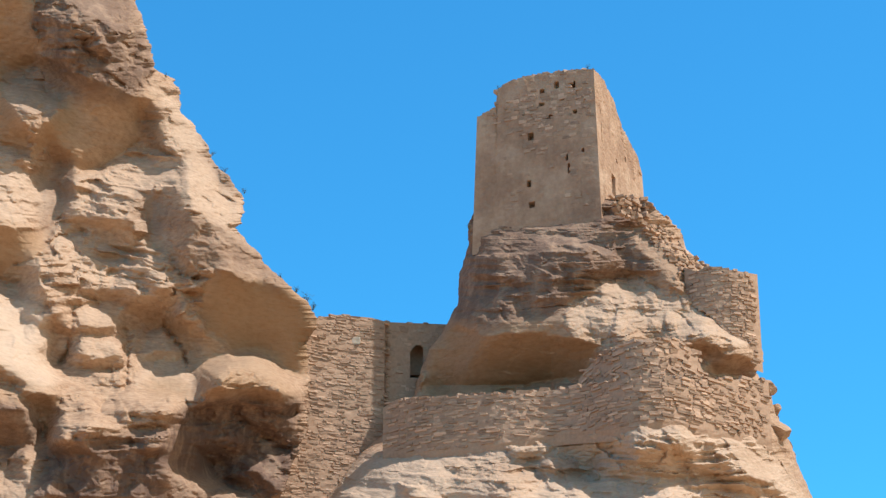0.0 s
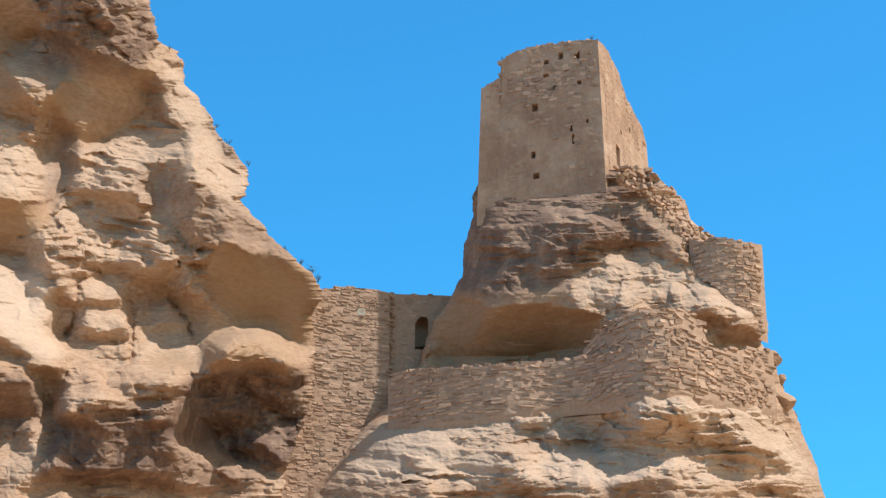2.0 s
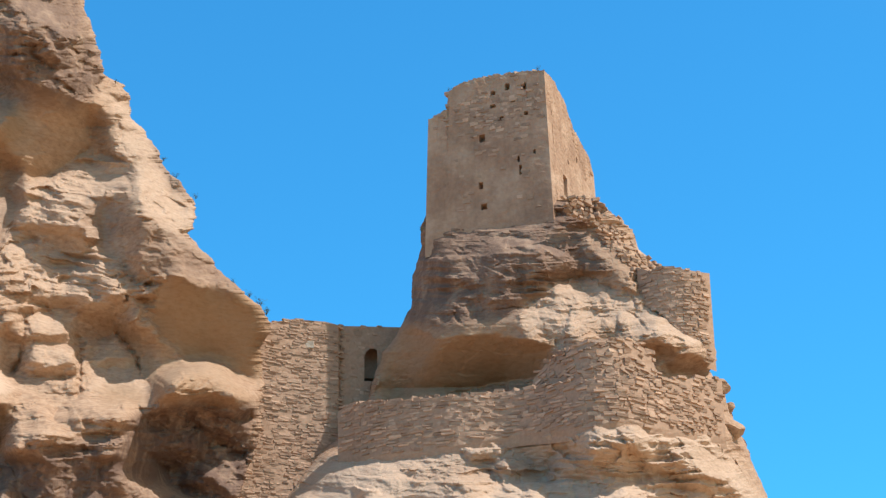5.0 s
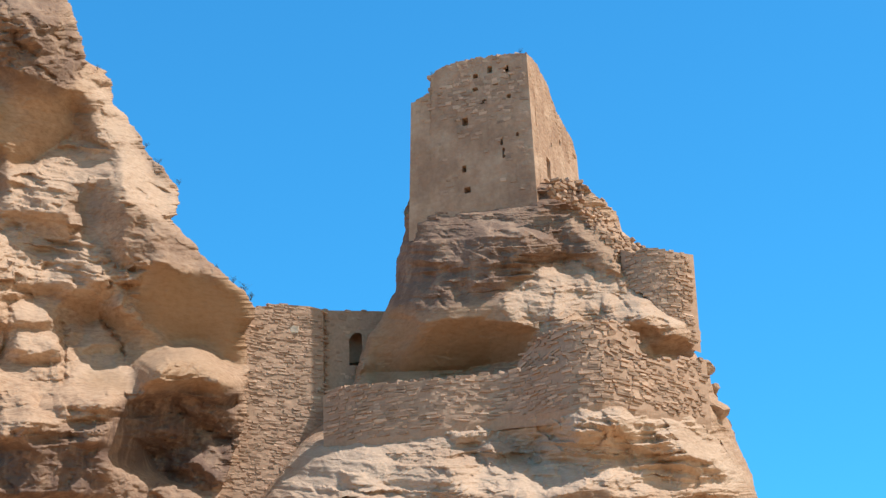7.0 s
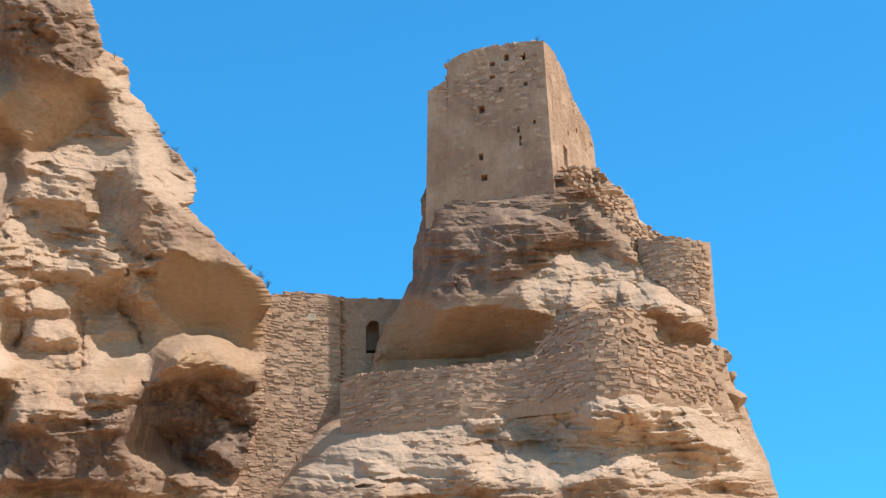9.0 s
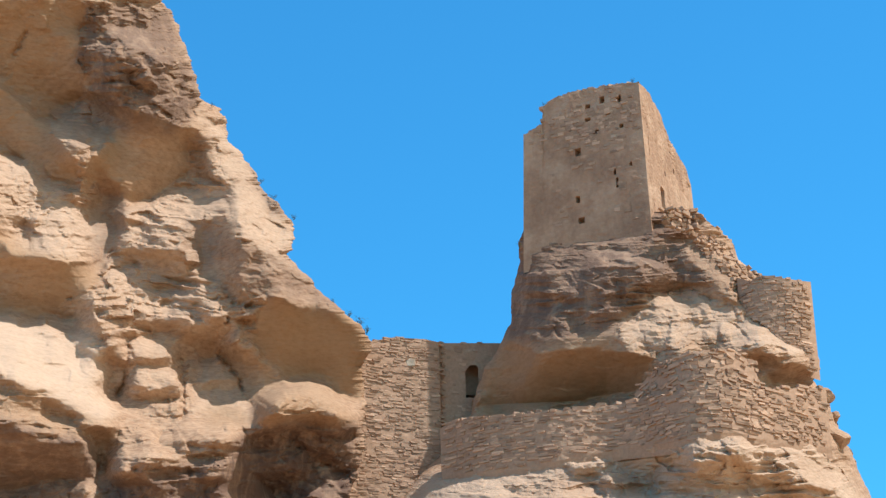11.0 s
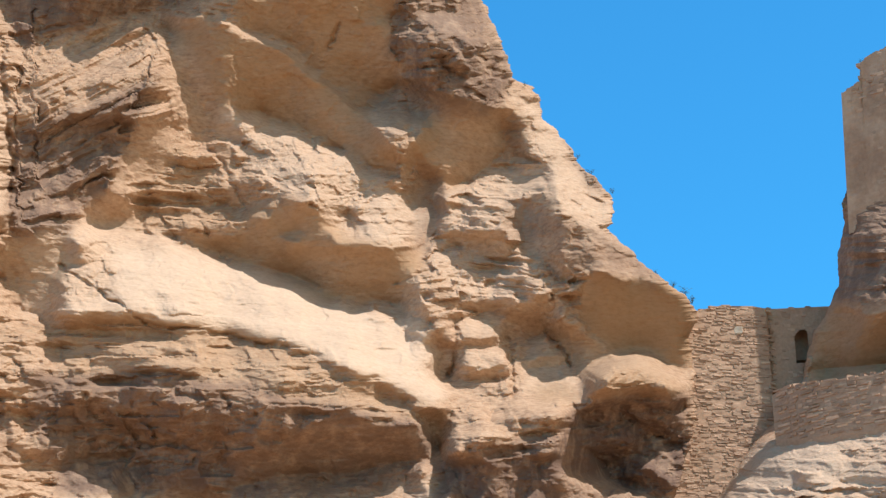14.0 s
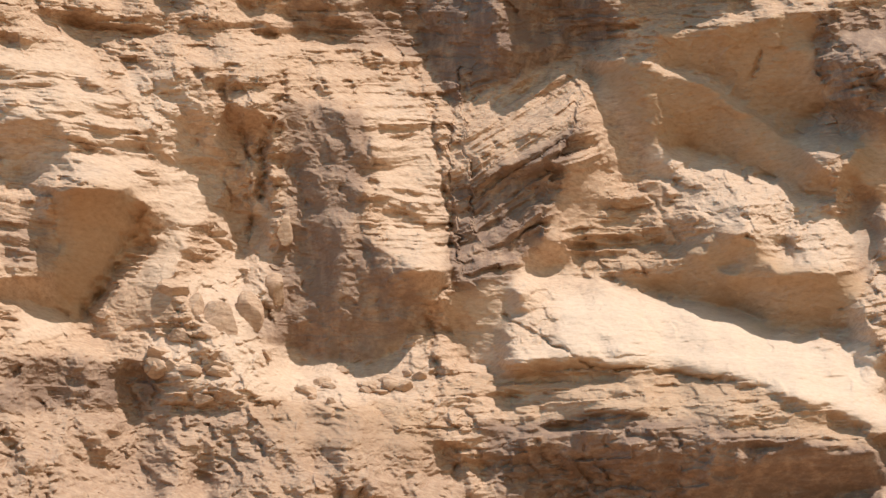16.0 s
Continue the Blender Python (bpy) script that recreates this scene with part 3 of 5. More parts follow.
A([(-30.2, 45.7), (-29.0, 45.6), (-29.3, 45.0), (-30.1, 45.2)], slope=0.8, rough=0.4, bed=0.4, pale=0.4)
A([(-25.2, 53.8), (-23.9, 55.7), (-22.6, 54.6), (-22.1, 52.6), (-23.6, 50.9)], slope=-0.2, rough=0.9, bed=0.3, varnish_shade=0.4)
A([(-54.1, 56.4), (-50.8, 55.5), (-50.6, 53.5), (-53.4, 52.7)], slope=-0.5, rough=0.6, bed=0.1, varnish_shade=0.8)
A([(-53.3, 46.3), (-50.1, 46.7), (-50.7, 43.2), (-53.9, 41.8)], slope=-0.5, rough=0.8, bed=0.1, varnish_shade=0.7)
A([(-71.3, 48.5), (-68.6, 48.5), (-68.4, 45.6), (-71.0, 45.4)], slope=-0.15, rough=0.3, bed=0.9, varnish_shade=0.5)
# gaps between the blocks, two with shade painted in
A([(-22.3, 39.0), (-21.1, 39.3), (-20.4, 38.8), (-20.6, 36.7), (-21.8, 36.7)], slope=-0.9, rough=0.5, bed=0.1, push=0.8)
A([(-18.0, 40.7), (-15.9, 40.8), (-15.4, 39.3), (-16.6, 38.7), (-17.7, 39.0)], slope=-1.1, rough=0.4, bed=0.1, push=0.8)
A([(-15.2, 39.5), (-12.8, 38.7), (-11.8, 37.4), (-13.4, 36.4), (-14.3, 37.8)], slope=-0.9, rough=0.4, bed=0.1, push=0.5, ochre_shade=0.4)
A([(-21.1, 37.4), (-17.9, 37.5), (-17.6, 36.9), (-20.8, 36.6)], slope=-0.7, rough=0.5, bed=0.3, soft=0.05)
A([(-20.3, 39.2), (-17.9, 39.2), (-17.9, 38.7), (-20.1, 38.7)], slope=-0.8, rough=0.4, bed=0.2, soft=0.05)
A([(-16.5, 37.7), (-14.4, 37.9), (-14.3, 37.3), (-16.4, 37.2)], slope=-0.6, rough=0.5, bed=0.2, soft=0.05)
A([(-13.6, 36.5), (-13.1, 36.9), (-13.0, 35.6), (-13.4, 35.4)], slope=-0.8, rough=0.3, bed=0.1, soft=0.05, varnish_shade=0.4)
A([(-20.7, 42.0), (-15.9, 41.5), (-15.0, 40.5), (-20.1, 40.9)], slope=-0.6, rough=0.6, bed=0.5)
# broad faces turned from the sun, painted darker; ribs between them that catch it, painted paler
A([(-45.5, 51.3), (-38.8, 54.6), (-37.3, 56.0), (-38.6, 52.2), (-40.3, 47.9), (-42.4, 45.2), (-45.6, 44.5)], slope=-0.6, rough=0.7, bed=1.3, turn=-1.0, varnish_shade=0.8)
A([(-45.8, 56.5), (-38.7, 59.5), (-35.6, 60.3), (-35.2, 62.7), (-38.2, 64.3), (-44.7, 64.5), (-47.4, 61.4)], slope=-0.5, rough=0.8, bed=0.6, turn=-0.7, varnish_shade=0.85)
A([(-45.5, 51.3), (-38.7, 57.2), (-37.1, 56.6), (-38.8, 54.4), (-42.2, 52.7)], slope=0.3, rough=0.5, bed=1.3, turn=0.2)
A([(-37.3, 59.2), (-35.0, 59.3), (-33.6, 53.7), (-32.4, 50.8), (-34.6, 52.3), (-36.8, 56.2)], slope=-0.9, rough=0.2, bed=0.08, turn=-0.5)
A([(-55.5, 56.4), (-50.5, 56.1), (-50.1, 52.4), (-52.1, 48.8), (-49.4, 46.0), (-47.5, 45.3), (-46.9, 43.2), (-50.1, 40.5), (-53.2, 40.4), (-55.2, 43.1), (-53.3, 45.9)], slope=-0.5, rough=0.7, bed=0.15, turn=-0.7, varnish_shade=0.7)
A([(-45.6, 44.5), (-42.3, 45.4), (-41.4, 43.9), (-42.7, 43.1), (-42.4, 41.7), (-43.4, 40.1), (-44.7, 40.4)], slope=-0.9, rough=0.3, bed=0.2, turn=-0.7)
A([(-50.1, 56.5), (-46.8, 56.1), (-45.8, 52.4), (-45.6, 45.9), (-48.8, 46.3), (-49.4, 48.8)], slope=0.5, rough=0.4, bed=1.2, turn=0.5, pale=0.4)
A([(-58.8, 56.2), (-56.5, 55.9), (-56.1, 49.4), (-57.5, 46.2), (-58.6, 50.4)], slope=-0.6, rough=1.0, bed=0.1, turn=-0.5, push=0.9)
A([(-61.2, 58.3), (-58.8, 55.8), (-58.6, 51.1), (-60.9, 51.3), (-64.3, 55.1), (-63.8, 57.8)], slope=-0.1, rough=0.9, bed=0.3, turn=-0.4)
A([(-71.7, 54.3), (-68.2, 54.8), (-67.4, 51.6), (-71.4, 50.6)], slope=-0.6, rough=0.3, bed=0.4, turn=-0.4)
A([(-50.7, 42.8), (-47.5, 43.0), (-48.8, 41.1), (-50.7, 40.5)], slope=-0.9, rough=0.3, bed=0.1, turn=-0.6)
A([(-43.2, 34.8), (-39.4, 37.1), (-30.2, 35.3), (-24.8, 34.3), (-25.0, 31.7), (-43.2, 32.5)], slope=-0.3, rough=1.1, bed=0.7, turn=-0.15, varnish_shade=0.75)
A([(-33.0, 52.6), (-28.2, 50.8), (-24.6, 48.3), (-26.4, 45.4), (-29.4, 48.0), (-32.5, 50.0)], slope=0.5, rough=1.3, bed=0.5, pale=0.5)
A([(-22.6, 50.6), (-21.0, 49.1), (-21.2, 45.6), (-22.6, 43.9), (-23.2, 47.4)], slope=-1.0, rough=0.4, bed=0.1, turn=-0.9, push=0.6, varnish_shade=0.3)
A([(-16.7, 48.0), (-14.2, 45.8), (-14.6, 42.3), (-16.5, 44.5)], slope=-0.4, rough=0.4, bed=0.15, turn=-1.0)
A([(-23.7, 58.3), (-20.9, 57.6), (-17.5, 56.7), (-17.3, 53.8), (-20.9, 53.8), (-23.2, 54.6)], slope=-0.5, rough=1.3, bed=0.5, turn=-0.6, varnish_shade=0.8)
A([(-21.0, 48.1), (-17.7, 49.6), (-16.5, 44.1), (-15.6, 41.3), (-20.7, 41.5), (-22.0, 43.9)], slope=0.5, rough=0.8, bed=1.3, pale=0.4)
A([(-20.7, 45.6), (-17.4, 45.7), (-17.5, 43.8), (-20.0, 44.2)], slope=-0.6, rough=0.5, bed=0.3, turn=-0.6)
A([(-21.1, 33.8), (-16.7, 35.2), (-14.2, 34.8), (-15.2, 32.4), (-19.0, 32.0), (-21.1, 32.2)], slope=0.55, rough=1.1, bed=1.5, push=-1.2)
A([(-21.7, 31.7), (-14.9, 32.1), (-15.0, 29.5), (-21.8, 29.6)], slope=-0.3, rough=1.0, bed=0.5)
A([(-13.6, 35.5), (-13.3, 36.7), (-11.3, 37.7), (-9.8, 37.2), (-7.9, 35.4), (-11.4, 35.7)], slope=-0.3, rough=1.2, bed=0.6, push=-1.0, ochre_shade=0.5, turn=-0.6)
A([(-14.9, 34.2), (-11.4, 35.4), (-7.9, 35.1), (-7.9, 31.8), (-8.7, 29.6), (-11.6, 30.4), (-13.7, 32.7)], slope=-1.1, rough=1.7, bed=0.5, turn=-0.5, varnish_shade=1.0)
A([(-9.9, 33.2), (-8.6, 32.3), (-8.7, 29.9), (-10.9, 31.8)], slope=0.7, rough=1.2, bed=0.3, turn=0.5, pale=0.3)
A([(-22.3, 35.0), (-21.0, 34.8), (-21.1, 32.2), (-22.0, 32.1)], slope=-0.9, rough=0.3, bed=0.1, push=1.2, soft=0.05)
A([(-33.1, 32.2), (-27.0, 34.7), (-22.7, 34.0), (-22.0, 32.2), (-25.1, 30.3), (-33.0, 30.0)], slope=-0.8, rough=0.3, bed=0.15, turn=-0.5, varnish_shade=0.7)
A([(-36.7, 31.0), (-34.6, 31.8), (-33.5, 30.0), (-36.6, 29.5)], slope=-1.0, rough=0.3, bed=0.1, turn=-0.6)
A([(-41.2, 47.8), (-39.0, 47.6), (-38.9, 45.9), (-41.4, 45.7)], slope=-0.9, rough=0.3, bed=0.1, turn=-0.6)
A([(-42.5, 39.3), (-36.4, 38.7), (-30.2, 37.9), (-25.1, 35.8), (-21.1, 35.0), (-25.1, 34.7), (-30.1, 35.4), (-36.3, 36.6), (-42.3, 35.4)], slope=0.5, rough=0.6, bed=1.5, ochre_shade=0.4, pale=0.2)
A([(-42.1, 31.9), (-38.8, 32.0), (-36.7, 30.5), (-37.2, 29.3), (-41.9, 29.1)], slope=0.7, rough=0.8, bed=0.6, pale=0.5)
A([(-33.1, 30.6), (-22.0, 32.2), (-21.8, 29.4), (-33.0, 29.3)], slope=0.5, rough=1.1, bed=0.8)
A([(-30.3, 44.5), (-26.5, 45.1), (-24.5, 42.5), (-27.1, 41.8), (-30.9, 43.1)], slope=-0.8, rough=0.3, bed=0.1, ochre_shade=0.6)
A([(-25.2, 52.9), (-23.9, 54.2), (-22.1, 52.1), (-23.9, 51.8)], slope=1.1, rough=0.6, bed=0.9, pale=0.5, soft=0.05)
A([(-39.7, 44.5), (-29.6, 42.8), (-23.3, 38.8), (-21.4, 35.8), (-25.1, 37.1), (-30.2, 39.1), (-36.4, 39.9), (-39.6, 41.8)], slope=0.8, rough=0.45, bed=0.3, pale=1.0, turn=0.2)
A([(-17.7, 53.1), (-15.9, 52.8), (-15.8, 50.1), (-17.4, 49.9)], slope=-0.5, rough=0.5, bed=0.3, turn=-1.1)
A([(-14.2, 51.8), (-12.3, 49.1), (-12.4, 48.1), (-13.8, 49.4)], slope=-0.5, rough=0.9, bed=0.2, turn=-0.9, varnish_shade=0.6)
A([(-16.0, 47.8), (-14.7, 48.5), (-14.4, 44.1), (-15.8, 44.0), (-16.6, 45.7)], slope=-0.4, rough=0.6, bed=0.2, turn=-1.1)
A([(-22.6, 49.4), (-21.1, 49.0), (-20.9, 47.1), (-21.6, 46.4), (-22.4, 47.3)], slope=-1.1, rough=0.4, bed=0.1, turn=-0.9, push=0.7, varnish_shade=0.5)
A([(-26.0, 58.8), (-24.0, 59.1), (-23.8, 55.0), (-25.0, 54.4), (-25.7, 55.2)], slope=-1.0, rough=0.2, bed=0.05, turn=-0.5, ochre_shade=0.5)
A([(-24.9, 53.5), (-23.8, 54.6), (-21.9, 52.1), (-23.5, 51.6), (-25.5, 52.8)], slope=1.1, rough=0.8, bed=0.9, pale=0.5, soft=0.05)
A([(-21.8, 54.5), (-19.2, 54.0), (-17.2, 53.1), (-17.7, 50.2), (-19.8, 48.6), (-21.4, 49.9), (-21.4, 52.4)], slope=-1.0, rough=0.25, bed=0.05, turn=-0.3, ochre_shade=0.4)
A([(-24.1, 42.4), (-22.6, 42.9), (-21.8, 40.2), (-23.2, 38.8)], slope=-0.7, rough=0.5, bed=0.2, turn=-0.9)
A([(-15.0, 40.0), (-13.7, 39.6), (-12.1, 38.1), (-13.6, 37.6), (-14.6, 38.3)], slope=-0.8, rough=0.5, bed=0.2, turn=-0.8)
A([(-13.6, 35.4), (-11.4, 35.7), (-9.8, 35.5), (-7.9, 35.2), (-7.9, 35.0), (-11.4, 35.3), (-13.4, 35.1)], slope=1.3, rough=0.8, bed=0.3, pale=0.4, push=-0.8, soft=0.04)
A([(-23.8, 30.1), (-21.5, 31.8), (-20.5, 30.6), (-21.0, 29.1), (-23.7, 28.9)], slope=0.6, rough=1.0, bed=1.2, pale=0.3)
A([(-13.1, 37.2), (-11.3, 37.7), (-9.7, 37.2), (-8.3, 36.0), (-10.1, 36.7), (-11.3, 37.2), (-12.9, 36.7)], slope=1.2, rough=0.8, bed=0.5, pale=0.4, soft=0.04)
# clefts
C = cliff.crack
C([(-47.5, 58.7), (-46.0, 52.4), (-45.4, 45.9), (-46.9, 43.2), (-46.6, 37.8)], 0.22, 1.6)
C([(-55.8, 58.2), (-55.5, 56.7), (-56.6, 53.7), (-56.6, 50.5)], 0.3, 2.2)
C([(-63.4, 49.1), (-64.7, 46.5), (-65.9, 42.7)], 0.35, 1.8)
C([(-57.7, 54.8), (-57.3, 51.1), (-56.9, 47.9)], 0.15, 1.0)
C([(-41.5, 42.7), (-39.9, 41.1), (-37.7, 40.0)], 0.1, 0.5)
C([(-21.9, 37.4), (-21.1, 34.8)], 0.15, 0.7)
C([(-21.9, 34.2), (-21.4, 32.2)], 0.25, 1.2)
C([(-27.2, 59.0), (-27.6, 57.5)], 0.15, 0.8)
C([(-35.8, 47.8), (-34.4, 45.4)], 0.12, 0.6)
C([(-34.1, 50.5), (-32.3, 46.5)], 0.12, 0.6)
C([(-17.6, 39.0), (-17.4, 37.4), (-17.2, 35.7)], 0.16, 1.6)
C([(-20.3, 40.2), (-20.7, 38.8), (-20.9, 37.1)], 0.16, 1.6)
C([(-15.3, 39.5), (-14.3, 37.8), (-13.6, 35.9)], 0.14, 1.4)
C([(-42.8, 43.2), (-39.9, 41.1), (-37.7, 40.0), (-34.6, 39.5), (-30.2, 38.7)], 0.1, 0.9)
cliff.carve(lambda s, h: cliff_plan(s) + 0.28 * (h - 40), 0.155)


def build_cliff():
    h = np.arange(22.2, 67.5, 0.055)
    u = np.concatenate([np.linspace(0, 1, 1120), np.ones(14)])
    U, H = np.meshgrid(u, h)
    edge = EDGE(H) + 0.3 * fbm(H / 0.8, H * 0 + 3.3, 7, 5, 0.7) + 0.15 * np.round(2 * fbm(H / 0.5, H * 0 + 8.3, 9, 2)) / 2
    S = -77.5 + (edge + 77.5) * U
    D = cliff.at(cliff.dist, S, H)
    near = np.clip(1 - (edge - S) / 0.9, 0, 1)                 # the rim rolls back
    D = D + 0.8 * (1 - np.sqrt(np.maximum(1 - near ** 2, 0)))
    back = np.concatenate([np.zeros(1120), np.linspace(0.4, 14, 14)])[None, :]
    D = D + back
    S = S - back * 0.12
    # the foot of the face runs down to the talus
    for hh, out in ((17.0, 2.0), (6.0, 7.0)):
        S, H, D = np.concatenate([S[:1], S]), np.concatenate([H[:1] * 0 + hh, H]), np.concatenate([blur(D[:1], 9) - out, D])
    top_h, top_d = H[-1:], D[-1:]
    for dd in (1.5, 8.0, 25.0, 60.0):                 # the plateau behind the brow
        S, H, D = np.concatenate([S, S[-1:]]), np.concatenate([H, top_h * top_d / (top_d + dd)]), np.concatenate([D, top_d + dd])
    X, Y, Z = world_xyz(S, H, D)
    at = {k: cliff.at(v, S, H) for k, v in cliff.stain_and_light.items()}
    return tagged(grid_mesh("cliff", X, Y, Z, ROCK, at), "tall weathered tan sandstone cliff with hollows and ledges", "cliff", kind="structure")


build_cliff()

# ---- the crag under the tower ----
CRAG_L = curve([(48.0, 2.0), (46.9, 1.7), (45.9, 1.4), (44.8, 1.5), (43.1, 1.0), (41.0, 0.8), (39.4, 0.0), (38.4, -0.8), (37.0, -1.3), (35.7, -1.6),
                (35.0, -3.1), (33.4, -3.5), (32.4, -4.5), (30.5, -5.8), (29.5, -6.6), (28.2, -8.1), (26.9, -9.9), (22.0, -13.0)])
CRAG_R = curve([(48.2, 11.2), (47.5, 11.7), (46.5, 12.3), (45.4, 13.4), (44.1, 13.8), (43.2, 14.6), (42.4, 15.6), (41.0, 16.2), (39.8, 16.9), (38.4, 17.6), (37.2, 17.8),
                (36.6, 17.2), (35.6, 17.9), (34.2, 18.2), (32.3, 18.9), (30.4, 19.5), (29.1, 19.9), (27.4, 20.2), (25.8, 20.6), (22.0, 22.0)])


crag_depth = curve([(48, 3.0), (45, 3.4), (43, 4.7), (40, 6.2), (38.5, 7.4), (36.5, 9.6), (34, 10.6), (30, 12.3), (22, 16)])
crag_depth_left = curve([(48, 3.0), (45, 3.4), (43, 4.7), (40, 6.4), (36.3, 6.6), (35.2, 9.8), (34, 10.6), (30, 12.3), (22, 16)])


def crag_plan(s, h):
    l, r = CRAG_L(h), CRAG_R(h)
    u = np.clip((2 * s - l - r) / (r - l), -1, 1)
    k = np.clip((s - 6.0) / 3.5, 0, 1)
    return 112.5 - (crag_depth(h) * k + crag_depth_left(h) * (1 - k)) * np.sqrt(np.maximum(1 - np.abs(u) ** 2.8, 0))


crag = Face(-14.0, 23.0, 22.0, 49.0, 0.048, 300)
A = crag.area
# neck under the tower, its shade painted in as a darker tone
A([(1.8, 46.9), (9.0, 47.7), (11.8, 47.0), (11.1, 44.9), (6.3, 45.1), (1.8, 44.5)], slope=-0.3, rough=0.6, bed=0.9, varnish_shade=0.9, turn=-0.7)
A([(1.2, 44.5), (6.3, 44.9), (9.5, 43.3), (6.9, 42.3), (3.7, 43.1), (1.0, 42.4)], slope=-0.3, rough=0.5, bed=1.0, varnish_shade=0.75, turn=-0.7)
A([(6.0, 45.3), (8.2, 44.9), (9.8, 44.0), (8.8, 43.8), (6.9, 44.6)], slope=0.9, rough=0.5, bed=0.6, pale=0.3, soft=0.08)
A([(8.9, 45.7), (11.8, 45.6), (13.3, 43.1), (12.6, 41.8), (10.4, 42.9)], slope=-0.25, rough=0.4, bed=0.2, varnish_shade=0.2)
A([(0.8, 42.4), (3.7, 42.7), (6.9, 41.6), (6.5, 40.3), (2.1, 40.4), (0.5, 40.4)], slope=-0.25, rough=0.5, bed=0.9, varnish_shade=0.75, turn=-0.7)
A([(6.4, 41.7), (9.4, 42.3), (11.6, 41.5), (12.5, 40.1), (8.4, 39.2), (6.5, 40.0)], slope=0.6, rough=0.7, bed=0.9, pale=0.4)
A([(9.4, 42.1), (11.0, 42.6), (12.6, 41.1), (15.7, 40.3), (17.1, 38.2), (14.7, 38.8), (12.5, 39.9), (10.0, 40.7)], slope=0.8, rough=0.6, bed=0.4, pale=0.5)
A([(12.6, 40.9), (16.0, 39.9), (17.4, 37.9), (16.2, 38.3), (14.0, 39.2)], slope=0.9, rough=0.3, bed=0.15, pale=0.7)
A([(1.4, 47.4), (10.8, 47.4), (11.2, 45.6), (9.0, 44.6), (6.0, 45.2), (3.0, 44.0), (1.0, 43.6)], slope=-0.5, rough=0.5, bed=0.7, varnish_shade=0.85, turn=-0.6)
# hollow behind the terrace, with brown shade painted in
A([(0.5, 40.5), (3.7, 39.8), (6.8, 39.6), (8.7, 38.6), (8.2, 36.9), (5.5, 36.3), (1.8, 35.7), (-1.2, 35.5), (-1.1, 38.0)], slope=-1.1, rough=0.2, bed=0.05, ochre_shade=0.8, push=0.5)
A([(0.2, 40.5), (6.8, 40.3), (7.1, 39.3), (1.5, 39.4)], slope=-0.3, rough=0.2, bed=0.1, ochre_shade=0.3)
A([(13.9, 38.7), (15.2, 38.3), (17.4, 37.2), (17.3, 36.2), (14.8, 36.3)], slope=-1.2, rough=0.2, bed=0.05, push=2.2, soft=0.1)
# bedded slope below the terrace; its sunlit look is painted in as paler rock
A([(-6.4, 29.2), (-5.1, 31.5), (-3.2, 32.4), (2.4, 32.8), (8.2, 33.3), (12.9, 33.8), (17.1, 33.0), (18.2, 31.4), (19.9, 28.8)], slope=0.4, rough=1.1, bed=1.8, pale=0.75, dip=-0.06)
A([(-5.6, 29.9), (-4.1, 32.1), (-2.0, 32.5), (0.5, 31.5), (2.9, 29.6)], slope=0.6, rough=0.6, bed=1.0, pale=0.8)
A([(1.7, 32.5), (6.7, 32.7), (9.1, 31.7), (6.6, 30.8), (3.0, 31.5)], slope=-0.15, rough=0.6, bed=1.2, varnish_shade=0.3)
A([(11.3, 32.6), (13.4, 32.2), (14.5, 29.7), (12.7, 29.1)], slope=-0.2, rough=0.7, bed=0.5)
A([(15.0, 33.4), (17.1, 32.1), (18.5, 30.4), (16.7, 30.5)], slope=0.7, rough=0.4, bed=0.3, pale=0.4)
A([(8.4, 29.0), (12.1, 29.2), (12.6, 26.3), (7.1, 26.0)], slope=-0.6, rough=0.5, bed=0.3, varnish_shade=0.6)
A([(-3.8, 28.8), (7.2, 28.5), (8.3, 25.9), (-5.1, 26.3)], slope=0.1, rough=0.8, bed=1.3)
crag.crack([(12.8, 32.2), (13.9, 30.0)], 0.12, 0.5)
# the neck faces away from the sun; that shade is painted in, sunlit rock paler
A([(1.1, 46.9), (8.9, 46.7), (10.5, 45.7), (12.2, 42.8), (8.8, 42.3), (5.6, 40.3), (0.5, 40.0), (0.7, 44.1)], slope=-0.45, rough=0.7, bed=1.0, turn=-0.8, varnish_shade=0.8)
A([(4.9, 45.1), (6.5, 45.4), (8.5, 44.7), (10.1, 43.7), (8.8, 44.0), (6.6, 44.6)], slope=1.3, rough=0.5, bed=0.5, pale=0.4, soft=0.04)
A([(8.8, 42.1), (10.7, 42.5), (15.9, 39.6), (17.1, 38.5), (15.0, 38.9), (11.6, 40.1), (9.0, 39.2), (6.8, 39.3), (7.5, 40.6)], slope=0.8, rough=0.7, bed=0.7, pale=0.5, turn=0.2)
A([(-0.1, 39.4), (2.1, 39.9), (1.4, 37.7), (0.5, 35.7), (-0.6, 35.7)], slope=-1.0, rough=0.3, bed=0.05, turn=-0.9, push=0.8)
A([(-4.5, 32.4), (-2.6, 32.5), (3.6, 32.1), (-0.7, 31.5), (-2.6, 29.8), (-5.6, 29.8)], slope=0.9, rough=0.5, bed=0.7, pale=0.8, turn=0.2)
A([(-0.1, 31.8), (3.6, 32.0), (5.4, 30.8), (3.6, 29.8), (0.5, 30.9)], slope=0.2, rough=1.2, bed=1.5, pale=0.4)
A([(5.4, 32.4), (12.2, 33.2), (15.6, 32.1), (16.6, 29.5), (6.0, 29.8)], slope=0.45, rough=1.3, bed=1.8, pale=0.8)
